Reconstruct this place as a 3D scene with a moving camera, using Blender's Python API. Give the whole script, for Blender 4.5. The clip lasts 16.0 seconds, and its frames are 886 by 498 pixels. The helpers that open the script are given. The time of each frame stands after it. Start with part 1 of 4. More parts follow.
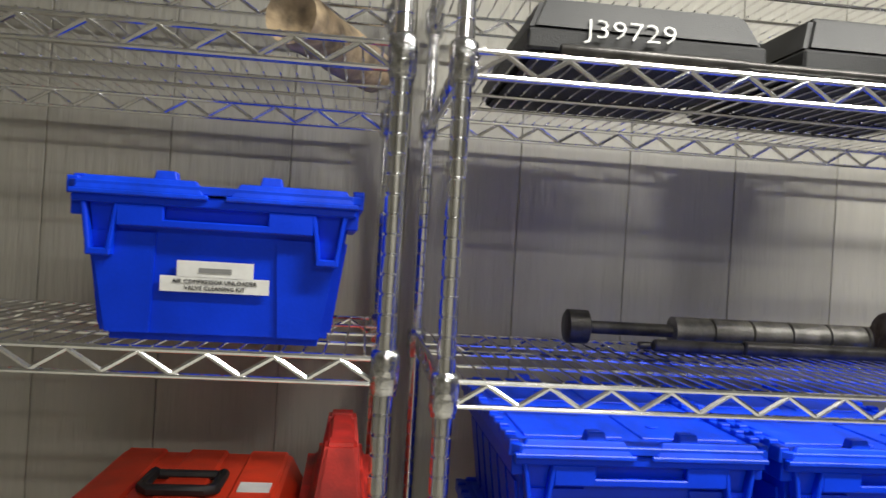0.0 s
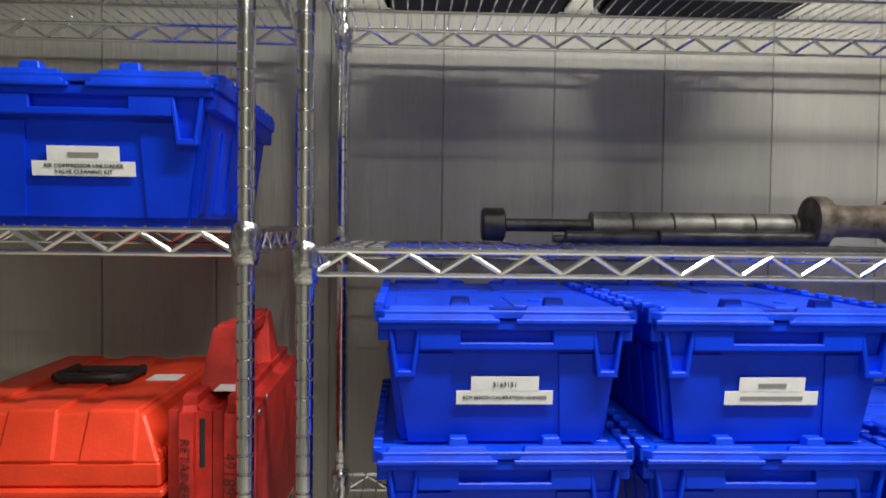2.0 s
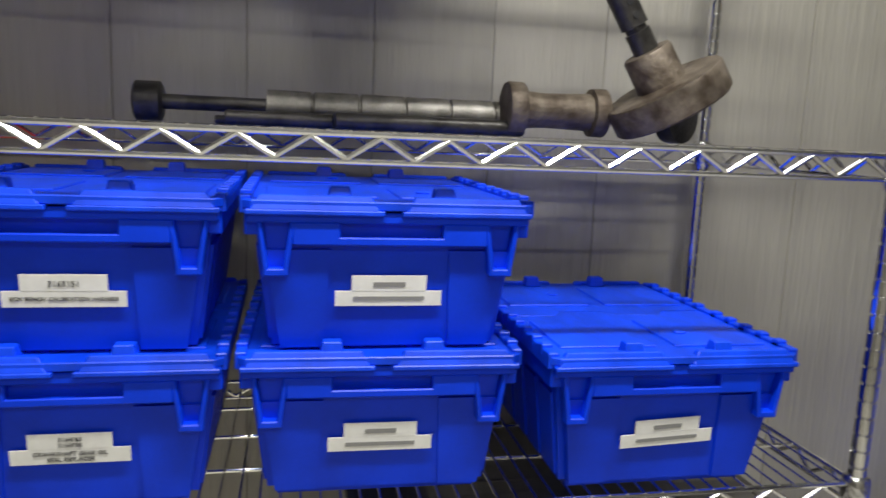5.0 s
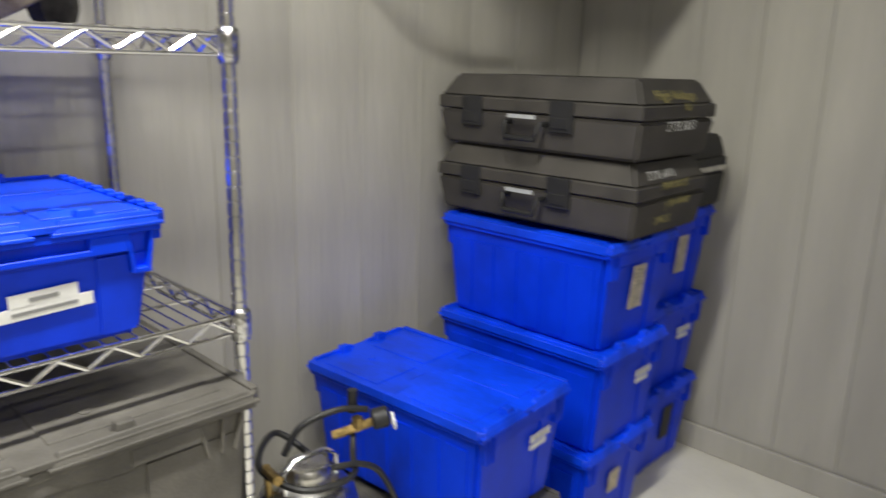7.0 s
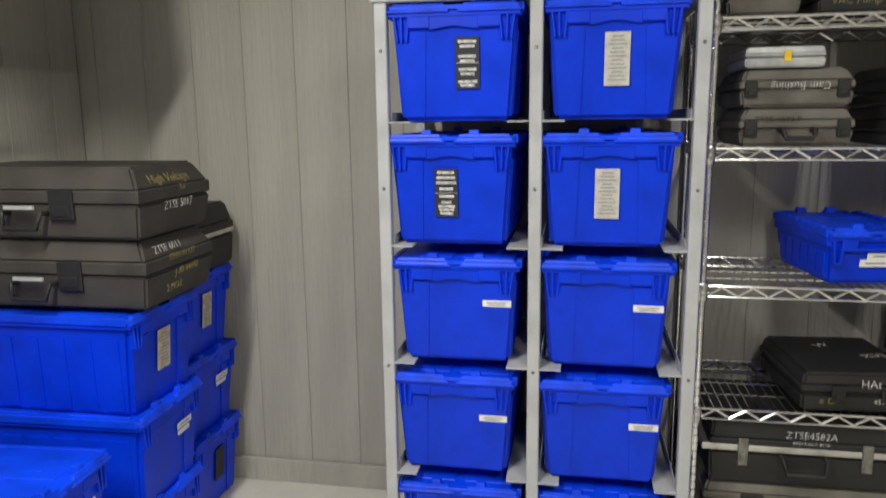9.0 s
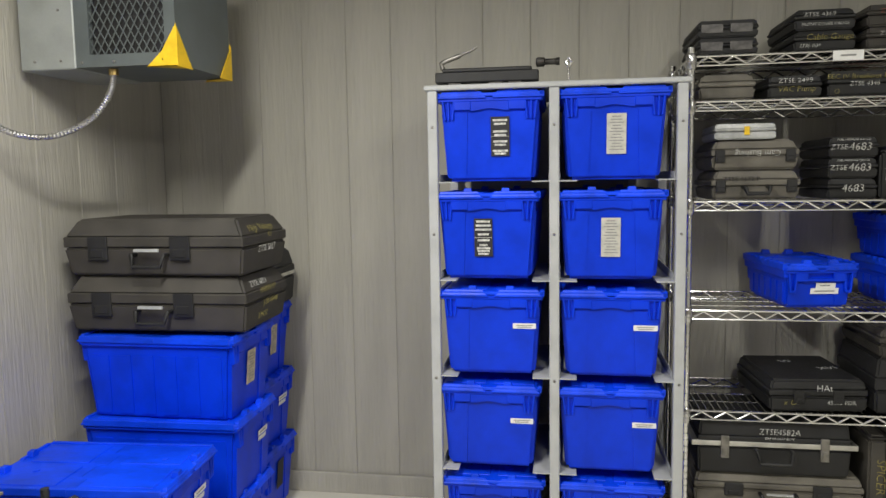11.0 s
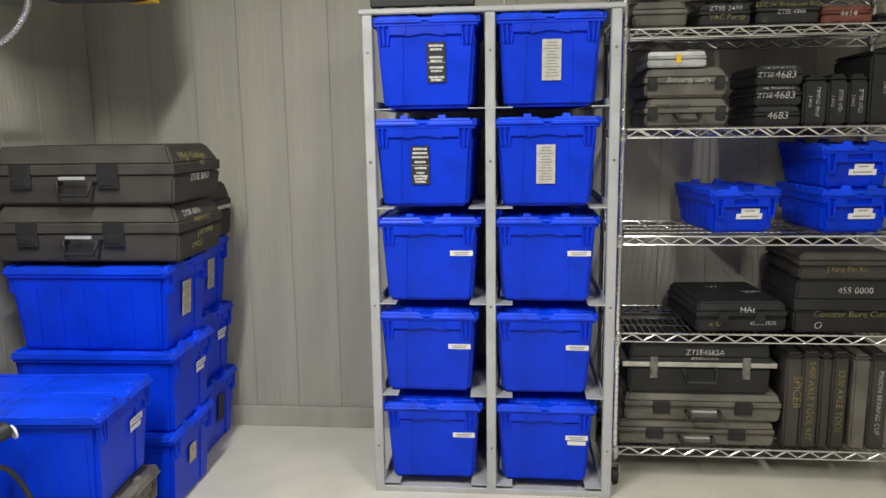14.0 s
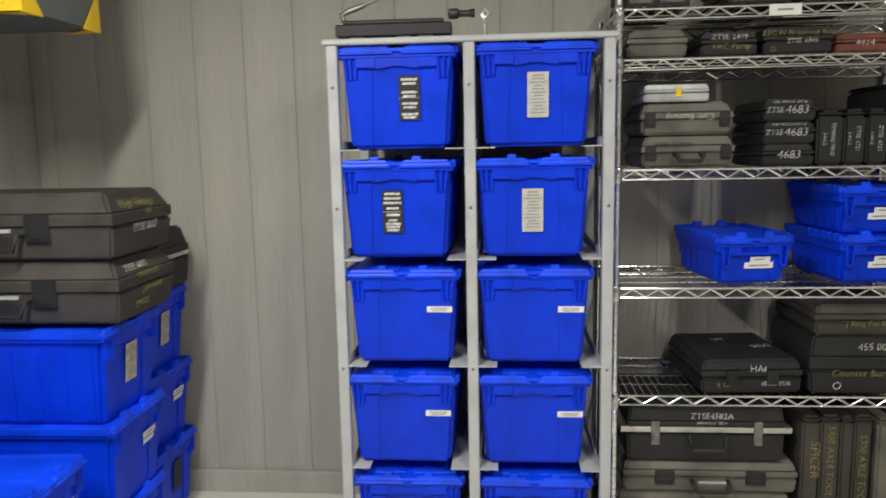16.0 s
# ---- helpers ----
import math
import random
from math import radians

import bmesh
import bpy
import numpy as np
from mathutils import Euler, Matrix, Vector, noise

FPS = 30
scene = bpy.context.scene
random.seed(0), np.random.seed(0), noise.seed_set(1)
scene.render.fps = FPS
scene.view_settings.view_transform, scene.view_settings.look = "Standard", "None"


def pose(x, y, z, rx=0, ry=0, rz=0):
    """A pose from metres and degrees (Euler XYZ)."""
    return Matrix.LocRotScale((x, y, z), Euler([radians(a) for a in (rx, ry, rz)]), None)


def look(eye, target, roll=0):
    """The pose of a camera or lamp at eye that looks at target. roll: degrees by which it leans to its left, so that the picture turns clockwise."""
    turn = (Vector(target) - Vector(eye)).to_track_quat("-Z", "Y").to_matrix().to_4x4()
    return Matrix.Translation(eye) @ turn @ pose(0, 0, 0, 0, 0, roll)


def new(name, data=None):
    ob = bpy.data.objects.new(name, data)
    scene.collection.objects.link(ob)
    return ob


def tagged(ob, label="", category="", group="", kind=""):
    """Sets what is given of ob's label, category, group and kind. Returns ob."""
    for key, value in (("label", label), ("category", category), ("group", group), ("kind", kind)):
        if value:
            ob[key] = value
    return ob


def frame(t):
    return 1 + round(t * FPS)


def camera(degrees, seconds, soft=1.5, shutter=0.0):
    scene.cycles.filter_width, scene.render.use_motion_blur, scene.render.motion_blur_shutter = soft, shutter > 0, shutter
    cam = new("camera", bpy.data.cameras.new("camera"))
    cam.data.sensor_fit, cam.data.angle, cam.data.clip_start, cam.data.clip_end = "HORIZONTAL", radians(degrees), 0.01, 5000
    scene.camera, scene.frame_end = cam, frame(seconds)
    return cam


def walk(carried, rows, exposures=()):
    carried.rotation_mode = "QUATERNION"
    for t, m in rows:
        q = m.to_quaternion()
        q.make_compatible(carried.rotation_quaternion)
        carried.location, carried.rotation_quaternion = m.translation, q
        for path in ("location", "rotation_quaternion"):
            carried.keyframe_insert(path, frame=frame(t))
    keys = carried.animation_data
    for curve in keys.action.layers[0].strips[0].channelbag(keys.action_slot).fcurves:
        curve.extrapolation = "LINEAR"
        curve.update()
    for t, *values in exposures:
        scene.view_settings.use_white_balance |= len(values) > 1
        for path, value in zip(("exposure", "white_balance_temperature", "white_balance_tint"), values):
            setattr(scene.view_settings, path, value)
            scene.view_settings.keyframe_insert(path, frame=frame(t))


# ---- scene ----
cam = camera(62.4, 16.0, shutter=0.35)
PATH = [
    (0, (0.024, -0.933, 1.597), (0.217, 0.856, 1.598), 3.4),
    (0.5, (0.108, -0.946, 1.58), (0.321, 0.842, 1.56), 1.9),
    (1, (0.217, -0.977, 1.537), (0.389, 0.815, 1.478), 2.7),
    (1.5, (0.255, -0.999, 1.495), (0.375, 0.796, 1.455), 1.2),
    (2, (0.282, -0.98, 1.464), (0.354, 0.817, 1.405), 0.7),
    (2.5, (0.303, -0.949, 1.395), (0.324, 0.846, 1.268), -0.8),
    (3, (0.342, -0.915, 1.346), (0.34, 0.877, 1.183), 1.7),
    (3.5, (0.448, -0.877, 1.352), (0.531, 0.908, 1.131), 1.2),
    (5.8, (0.793, -0.871, 1.46), (1.585, 0.934, 1.12), 3.7),
    (6, (0.831, -0.906, 1.46), (1.758, 0.834, 1.123), 3.7),
    (6.5, (0.879, -0.995, 1.446), (2.004, 0.609, 1.043), 3.3),
    (7, (0.853, -1.111, 1.388), (2.247, 0.238, 0.901), 1.4),
    (7.5, (0.784, -1.225, 1.386), (2.445, -0.235, 0.872), 0.6),
    (8, (0.732, -1.308, 1.444), (2.538, -0.664, 0.874), -0.3),
    (8.5, (0.693, -1.368, 1.474), (2.598, -1.023, 0.971), -0.4),
    (9, (0.66, -1.389, 1.493), (2.596, -1.031, 1.139), -0.7),
    (9.2, (0.655, -1.379, 1.53), (2.601, -1.024, 1.234), -0.2),
    (11.3, (0.051, -1.304, 1.48), (2.014, -0.978, 1.286), -0.9),
    (11.5, (0.051, -1.315, 1.46), (2.011, -0.992, 1.222), -0.1),
    (12, (0.056, -1.329, 1.438), (2.035, -1.091, 1.269), 0.1),
    (12.5, (0.062, -1.314, 1.417), (2.036, -1.061, 1.227), -0.2),
    (13, (0.065, -1.319, 1.398), (2.036, -1.074, 1.163), 0.0),
    (13.5, (0.068, -1.324, 1.386), (2.037, -1.109, 1.108), -1.5),
    (14, (0.067, -1.347, 1.406), (2.032, -1.161, 1.083), -0.8),
    (14.5, (0.078, -1.339, 1.367), (2.05, -1.181, 1.077), 0.5),
    (15, (0.113, -1.326, 1.36), (2.079, -1.134, 1.047), -0.4),
    (15.5, (0.209, -1.311, 1.39), (2.174, -1.09, 1.09), -0.4),
    (16, (0.372, -1.371, 1.481), (2.347, -1.21, 1.208), -1.1),
]
walk(cam, [(t, look(eye, target, roll)) for t, eye, target, roll in PATH],
     exposures=[(0.0, -0.45), (1.5, -0.6), (3.5, -0.52), (6.0, -0.7), (7.0, 0.0), (8.0, 0.0), (9.0, 0.0), (11.5, 0.08), (16.0, 0.05)])


# ---- world, lamps ----
world = bpy.data.worlds.new("world")
scene.world = world
world.use_nodes = True
world.node_tree.nodes["Background"].inputs[0].default_value = (0.9, 0.95, 1.0, 1)
world.node_tree.nodes["Background"].inputs[1].default_value = 0.05
LAMPS = [(0.95, -0.5, 2.64, 71), (0.7, -2.2, 2.64, 36)]
for lx, ly, lz, watts in LAMPS:
    lamp = bpy.data.lights.new("tube_lamp", "AREA")
    lamp.shape, lamp.size, lamp.size_y, lamp.energy, lamp.color = "RECTANGLE", 1.2, 0.1, watts, (1.0, 0.98, 0.9)
    new("tube_lamp", lamp).matrix_basis = pose(lx, ly, lz - 0.012)


# ---- materials ----
def material(name, colour, rough=0.5, metal=0.0, vary=0.15, scale=6.0, bump=0.1, fine=120.0, stretch=(1, 1, 1), dirt=None, random_tint=0.0, spec=0.5):
    m = bpy.data.materials.new(name)
    m.use_nodes = True
    n, l = m.node_tree.nodes, m.node_tree.links
    b = n["Principled BSDF"]
    b.inputs["Metallic"].default_value = metal
    b.inputs["Specular IOR Level"].default_value = spec
    co = n.new("ShaderNodeTexCoord")
    mp = n.new("ShaderNodeMapping")
    mp.inputs["Scale"].default_value = stretch
    l.new(co.outputs["Object"], mp.inputs["Vector"])
    big, small = n.new("ShaderNodeTexNoise"), n.new("ShaderNodeTexNoise")
    for t, sc, det in ((big, scale, 4), (small, fine, 3)):
        t.inputs["Scale"].default_value, t.inputs["Detail"].default_value = sc, det
        l.new(mp.outputs[0], t.inputs["Vector"])
    ramp = n.new("ShaderNodeValToRGB")
    lo, hi = 1 - vary, 1 + vary
    d = dirt or [c * lo for c in colour]
    ramp.color_ramp.elements[0].position, ramp.color_ramp.elements[1].position = 0.33, 0.62
    ramp.color_ramp.elements[0].color = (*d, 1)
    ramp.color_ramp.elements[1].color = (*[min(1, c * hi) for c in colour], 1)
    l.new(big.outputs[0], ramp.inputs[0])
    mix = n.new("ShaderNodeMix")
    mix.data_type, mix.blend_type = "RGBA", "MULTIPLY"
    mix.inputs[0].default_value = min(1.0, vary * 2)
    l.new(ramp.outputs[0], mix.inputs[6])
    l.new(small.outputs[0], mix.inputs[7])
    grey = n.new("ShaderNodeMapRange")
    grey.inputs[3].default_value, grey.inputs[4].default_value = 0.7, 1.3
    l.new(small.outputs[0], grey.inputs[0])
    l.new(grey.outputs[0], mix.inputs[7])
    out = mix.outputs[2]
    if random_tint:
        info = n.new("ShaderNodeObjectInfo")
        rng = n.new("ShaderNodeMapRange")
        rng.inputs[3].default_value, rng.inputs[4].default_value = 1 - random_tint, 1 + random_tint
        l.new(info.outputs["Random"], rng.inputs[0])
        hsv = n.new("ShaderNodeHueSaturation")
        l.new(rng.outputs[0], hsv.inputs["Value"])
        l.new(out, hsv.inputs["Color"])
        out = hsv.outputs[0]
    l.new(out, b.inputs["Base Color"])
    rr = n.new("ShaderNodeMapRange")
    rr.inputs[3].default_value, rr.inputs[4].default_value = max(0.03, rough * 0.8), min(1, rough * 1.25)
    l.new(big.outputs[0], rr.inputs[0])
    l.new(rr.outputs[0], b.inputs["Roughness"])
    if bump:
        bp = n.new("ShaderNodeBump")
        bp.inputs["Strength"].default_value, bp.inputs["Distance"].default_value = bump, 0.004
        l.new(small.outputs[0], bp.inputs["Height"])
        l.new(bp.outputs[0], b.inputs["Normal"])
    return m


BLUE = material("blue_plastic", (0.0006, 0.038, 0.66), 0.4, vary=0.12, scale=9, bump=0.06, fine=220, random_tint=0.06, spec=0.24)
SCUFF = material("scuffed_blue_plastic", (0.0012, 0.05, 0.72), 0.42, vary=0.25, scale=11, bump=0.08, fine=90, random_tint=0.05, stretch=(1, 0.4, 1), spec=0.35)
CHROME = material("chrome_wire", (0.82, 0.82, 0.83), 0.14, 1.0, vary=0.08, scale=30, bump=0.02)
COLLAR = material("cast_collar", (0.62, 0.62, 0.63), 0.2, 1.0, vary=0.2, scale=90, bump=0.5)
RACK = material("grey_rack_paint", (0.42, 0.43, 0.44), 0.4, vary=0.08, scale=10, bump=0.04)
BLACK = material("black_case_plastic", (0.011, 0.011, 0.012), 0.55, vary=0.35, scale=8, bump=0.25, fine=400)
CASE = material("worn_charcoal_plastic", (0.042, 0.038, 0.033), 0.62, vary=0.3, scale=7, bump=0.3, fine=350, random_tint=0.12)
GREY = material("grey_brown_plastic", (0.125, 0.115, 0.097), 0.6, vary=0.3, scale=9, bump=0.3, fine=300, random_tint=0.15)
TRUNK = material("dusty_grey_trunk", (0.115, 0.108, 0.095), 0.65, vary=0.35, scale=6, bump=0.3, fine=250)
RED = material("red_plastic", (0.50, 0.026, 0.018), 0.5, vary=0.3, scale=16, bump=0.12, fine=200, dirt=(0.36, 0.015, 0.01))
ORANGE = material("orange_red_plastic", (0.80, 0.055, 0.018), 0.42, vary=0.15, scale=9, bump=0.1, fine=200)
RUST = material("rusty_red_plastic", (0.16, 0.05, 0.035), 0.6, vary=0.3, scale=20, bump=0.2)
WALL = material("grey_grained_panel", (0.385, 0.37, 0.324), 0.62, vary=0.12, scale=5, bump=0.9, fine=70, stretch=(1, 1, 0.1), random_tint=0.05)
GROOVE = material("panel_groove", (0.30, 0.29, 0.255), 0.75, vary=0.1)
CEIL = material("white_ceiling", (0.48, 0.48, 0.46), 0.7, vary=0.05, scale=3)
FLOOR = material("bare_concrete", (0.64, 0.62, 0.54), 0.6, vary=0.07, scale=3.5, bump=0.3, fine=60, dirt=(0.595, 0.575, 0.50))
WHITE = material("paper_label", (0.80, 0.80, 0.78), 0.6, vary=0.05, scale=30, bump=0.02)
KRAFT = material("tan_label", (0.50, 0.44, 0.33), 0.6, vary=0.25, scale=40)
PALE = material("pale_grey_label", (0.50, 0.49, 0.45), 0.6, vary=0.1, scale=40)
INK = material("black_ink", (0.02, 0.02, 0.025), 0.6, vary=0.1)
GREYINK = material("grey_print", (0.25, 0.25, 0.25), 0.6, vary=0.1)
CHALK = material("white_paint_pen", (0.5, 0.5, 0.48), 0.6, vary=0.4, scale=60)
YPEN = material("yellow_paint_pen", (0.25, 0.215, 0.07), 0.6, vary=0.35, scale=60)
SCRAWL = material("black_marker", (0.07, 0.012, 0.01), 0.6, vary=0.5, scale=50)
STEEL = material("brushed_steel", (0.27, 0.26, 0.245), 0.48, 1.0, vary=0.3, scale=25, bump=0.15, fine=160)
TOOL = material("oily_dark_steel", (0.055, 0.052, 0.05), 0.38, 0.6, vary=0.45, scale=25, bump=0.2)
CAST = material("worn_cast_iron", (0.135, 0.112, 0.09), 0.55, 0.5, vary=0.45, scale=28, bump=0.4, dirt=(0.07, 0.05, 0.036))
BAND = material("dull_aluminium", (0.62, 0.61, 0.58), 0.45, 1.0, vary=0.15, scale=20, bump=0.05)
STAINLESS = material("stainless_tank", (0.62, 0.61, 0.59), 0.27, 1.0, vary=0.12, scale=12, bump=0.05)
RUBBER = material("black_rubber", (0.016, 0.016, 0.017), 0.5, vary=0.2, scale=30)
BRASS = material("dull_brass", (0.42, 0.30, 0.12), 0.4, 1.0, vary=0.25, scale=60)
YELLOW = material("yellow_guard", (0.78, 0.50, 0.015), 0.45, vary=0.12, scale=20)
HEAT = material("heater_enamel", (0.095, 0.11, 0.112), 0.4, vary=0.1, scale=8, bump=0.05)
HEATSIDE = material("pale_heater_sheet", (0.34, 0.36, 0.35), 0.4, 0.3, vary=0.1, scale=8, bump=0.05)
CLEAR = material("cloudy_clear_plastic", (0.42, 0.43, 0.43), 0.3, vary=0.2, scale=20)
TAN = material("soiled_tan_foam", (0.36, 0.27, 0.17), 0.85, vary=0.45, scale=18, bump=0.8, fine=60, dirt=(0.13, 0.10, 0.07))
GLOW = bpy.data.materials.new("lamp_tube")
GLOW.use_nodes = True
GLOW.node_tree.nodes["Principled BSDF"].inputs["Emission Color"].default_value = (1, 0.97, 0.9, 1)
GLOW.node_tree.nodes["Principled BSDF"].inputs["Emission Strength"].default_value = 4


# ---- mesh helpers ----
def B():
    return bmesh.new()


def hexa(bm, lo, hi):
    """A six-sided block from its four lower and its four upper corners."""
    v = [bm.verts.new(p) for p in (*lo, *hi)]
    for f in ((3, 2, 1, 0), (4, 5, 6, 7), (0, 1, 5, 4), (1, 2, 6, 5), (2, 3, 7, 6), (3, 0, 4, 7)):
        bm.faces.new([v[i] for i in f])
    return v


def frustum(bm, z0, w0, d0, z1, w1, d1, x=0.0, y=0.0):
    def ring(z, w, d):
        return [(x - w / 2, y - d / 2, z), (x + w / 2, y - d / 2, z), (x + w / 2, y + d / 2, z), (x - w / 2, y + d / 2, z)]
    return hexa(bm, ring(z0, w0, d0), ring(z1, w1, d1))


def box(bm, x0, x1, y0, y1, z0, z1):
    return frustum(bm, z0, x1 - x0, y1 - y0, z1, x1 - x0, y1 - y0, (x0 + x1) / 2, (y0 + y1) / 2)


def bevel(bm, width, seg=1):
    bmesh.ops.bevel(bm, geom=bm.edges[:], offset=width, segments=seg, affect="EDGES", clamp_overlap=True)
    return bm


def tube(bm, pts, r, n=6, closed=True):
    """A round bar along a line of points."""
    pts = [Vector(p) for p in pts]
    rings, up = [], None
    for i, p in enumerate(pts):
        way = (pts[min(i + 1, len(pts) - 1)] - pts[max(i - 1, 0)]).normalized()
        if up is None:
            up = way.orthogonal().normalized()
        up = (up - way * up.dot(way)).normalized()
        side = way.cross(up)
        rad = r[i] if isinstance(r, (list, tuple)) else r
        rings.append([bm.verts.new(p + (up * math.cos(a) + side * math.sin(a)) * rad) for a in [2 * math.pi * k / n for k in range(n)]])
    for a, b in zip(rings, rings[1:]):
        for k in range(n):
            bm.faces.new((a[k], a[(k + 1) % n], b[(k + 1) % n], b[k]))
    bm.faces.new(rings[0][::-1])
    bm.faces.new(rings[-1])


def lathe(bm, profile, n=16, m=None):
    """A turned body: (radius, height) pairs round z, laid by m."""
    m = m or Matrix()
    rings = [[bm.verts.new(m @ Vector((r * math.cos(2 * math.pi * k / n), r * math.sin(2 * math.pi * k / n), z))) for k in range(n)] for r, z in profile]
    for a, b in zip(rings, rings[1:]):
        for k in range(n):
            bm.faces.new((a[k], a[(k + 1) % n], b[(k + 1) % n], b[k]))
    bm.faces.new(rings[0][::-1])
    bm.faces.new(rings[-1])


def prism(bm, poly, m, depth):
    """A flat polygon (x, y) laid by m and made depth thick along m's z."""
    a = [bm.verts.new(m @ Vector((x, y, 0))) for x, y in poly]
    b = [bm.verts.new(m @ Vector((x, y, depth))) for x, y in poly]
    bm.faces.new(a[::-1])
    bm.faces.new(b)
    for i in range(len(a)):
        j = (i + 1) % len(a)
        bm.faces.new((a[i], a[j], b[j], b[i]))


def smooth_mesh(me, angle=40):
    for p in me.polygons:
        p.use_smooth = True
    me.set_sharp_from_angle(angle=radians(angle))
    return me


def part(name, bm, mat, parent, label="", m=None, smooth=False):
    me = bm if isinstance(bm, bpy.types.Mesh) else mesh_of_plain(name, bm, mat)
    if smooth:
        smooth_mesh(me)
    ob = new(name, me)
    ob.parent = parent
    if m is not None:
        ob.matrix_basis = m
    return tagged(ob, label)


def mesh_of_plain(name, bm, mat):
    me = bpy.data.meshes.new(name)
    bmesh.ops.recalc_face_normals(bm, faces=bm.faces[:])
    bm.to_mesh(me)
    bm.free()
    me.materials.append(mat)
    return me


PLACE = Matrix()


def thing(name, label, category, m, group="", kind=""):
    ob = new(name)
    ob.empty_display_size = 0.05
    ob.matrix_basis = PLACE @ m
    return tagged(ob, label, category, group, kind)


CACHE = {}


def kept(key, build, mat, smooth=False):
    """The mesh under that key, built at its first use."""
    if key not in CACHE:
        CACHE[key] = mesh_of_plain(str(key[0]), build(), mat)
        if smooth:
            smooth_mesh(CACHE[key])
    return CACHE[key]


def structure(name, bm, mat, label="", category=""):
    return tagged(new(name, mesh_of_plain(name, bm, mat)), label, category, "", "structure")


FRONT = pose(0, 0, 0, 90)   # lays (x, y) onto a face that looks to -y; its z points to -y


def lettering(text, size, mat, parent, m, slant=0.0, name="writing", bold=0.0):
    pen = mat in (CHALK, YPEN, SCRAWL)   # hand-drawn strokes are thinner and slant a little
    slant = slant + (0.12 if pen else 0.0)
    cu = bpy.data.curves.new("writing", "FONT")
    cu.body, cu.size, cu.align_x, cu.align_y, cu.shear, cu.offset, cu.resolution_u = text, size, "CENTER", "CENTER", slant, bold - (0.014 * size if pen else 0.0), 2
    cu.extrude = 0.0004
    ob = bpy.data.objects.new("writing", cu)
    scene.collection.objects.link(ob)
    me = bpy.data.meshes.new_from_object(ob.evaluated_get(bpy.context.evaluated_depsgraph_get()))
    bpy.data.objects.remove(ob)
    me.materials.clear()
    me.materials.append(mat)
    return part(name, me, mat, parent, "", m)


def bars(rows, mat, parent, m, height=0.004):
    """Unreadable print: rows of (x, y, width)."""
    bm = B()
    for x, y, w in rows:
        prism(bm, [(x - w / 2, y - height / 2), (x + w / 2, y - height / 2), (x + w / 2, y + height / 2), (x - w / 2, y + height / 2)], Matrix(), 0.0006)
    return part("print", bm, mat, parent, "", m)


def plate(name, w, h, mat, parent, m, label="", thick=0.0012):
    bm = B()
    prism(bm, [(-w / 2, -h / 2), (w / 2, -h / 2), (w / 2, h / 2), (-w / 2, h / 2)], Matrix(), thick)
    return part(name, bm, mat, parent, label, m)


# ---- the room ----
WX0, EX, SY, NY, CZ = -2.6, 3.352, -3.22, 0.585, 2.68
bm = B(); box(bm, WX0 - 0.15, EX + 0.15, SY - 0.15, NY + 0.15, -0.15, 0)
structure("floor", bm, FLOOR, "pale bare concrete floor with stains", "floor")
bm = B(); box(bm, WX0 - 0.15, EX + 0.15, SY - 0.15, NY + 0.15, CZ, CZ + 0.12)
structure("ceiling", bm, CEIL, "pale flat ceiling above the store room", "ceiling")


def panel_wall(name, length, m, pitch, start, label):
    """A backing with grained panel boards in front: local x along the wall, -y into the room."""
    bm = B(); box(bm, -0.15, length + 0.15, 0.0035, 0.15, 0, CZ)
    wall = structure(name, bm, GROOVE, label, "wall")
    wall.matrix_basis = m
    x, edges = start, []
    while x < length:
        edges.append(x)
        x += pitch
    edges = [0.0] + edges + [length]
    for a, b in zip(edges, edges[1:]):
        if b - a < 0.03:
            continue
        w = round(b - a - 0.003, 4)
        def build():
            q = B(); box(q, 0, w, 0, 0.012, 0.0, CZ - 0.001)
            return bevel(q, 0.001)
        part("wall_panel", kept(("wall_panel", w), build, WALL), WALL, wall, "", pose(a + 0.0015, 0, 0))
    return wall


panel_wall("wall_north", EX - WX0, pose(WX0, NY, 0), 0.238, (0.341 - WX0) % 0.238, "warm grey grained wall panelling with vertical grooves")
panel_wall("wall_east", NY - SY, pose(EX, NY, 0, 0, 0, -90), 0.208, (NY - 0.086) % 0.208, "warm grey grained wall panelling with vertical grooves")
panel_wall("wall_south", EX - WX0, pose(EX, SY, 0, 0, 0, 180), 0.245, 0.1, "warm grey grained wall panelling")
panel_wall("wall_west", NY - SY, pose(WX0, SY, 0, 0, 0, 90), 0.245, 0.1, "warm grey grained wall panelling")
for nm, m, ln in (("baseboard_east", pose(EX - 0.002, NY, 0, 0, 0, -90), NY - SY), ("baseboard_south", pose(EX, SY + 0.002, 0, 0, 0, 180), EX - WX0), ("baseboard_north", pose(WX0, NY - 0.002, 0), EX - WX0)):
    bm = B(); box(bm, 0, ln, -0.016, -0.001, 0, 0.098)
    structure(nm, bevel(bm, 0.003), WALL, "grey painted flat baseboard along the wall", "baseboard").matrix_basis = m
for lx, ly, lz, watts in LAMPS:
    lampfix = thing("ceiling_light", "white ceiling strip light with a glowing tube", "ceiling light", pose(lx, ly, lz), "ceiling lights")
    bm = B(); frustum(bm, 0.012, 1.28, 0.14, CZ - lz, 1.28, 0.10)
    part("housing", bevel(bm, 0.005), CEIL, lampfix)
    bm = B(); tube(bm, [(-0.6, 0, 0.005), (0.6, 0, 0.005)], 0.006, 8)
    part("tube", bm, GLOW, lampfix)


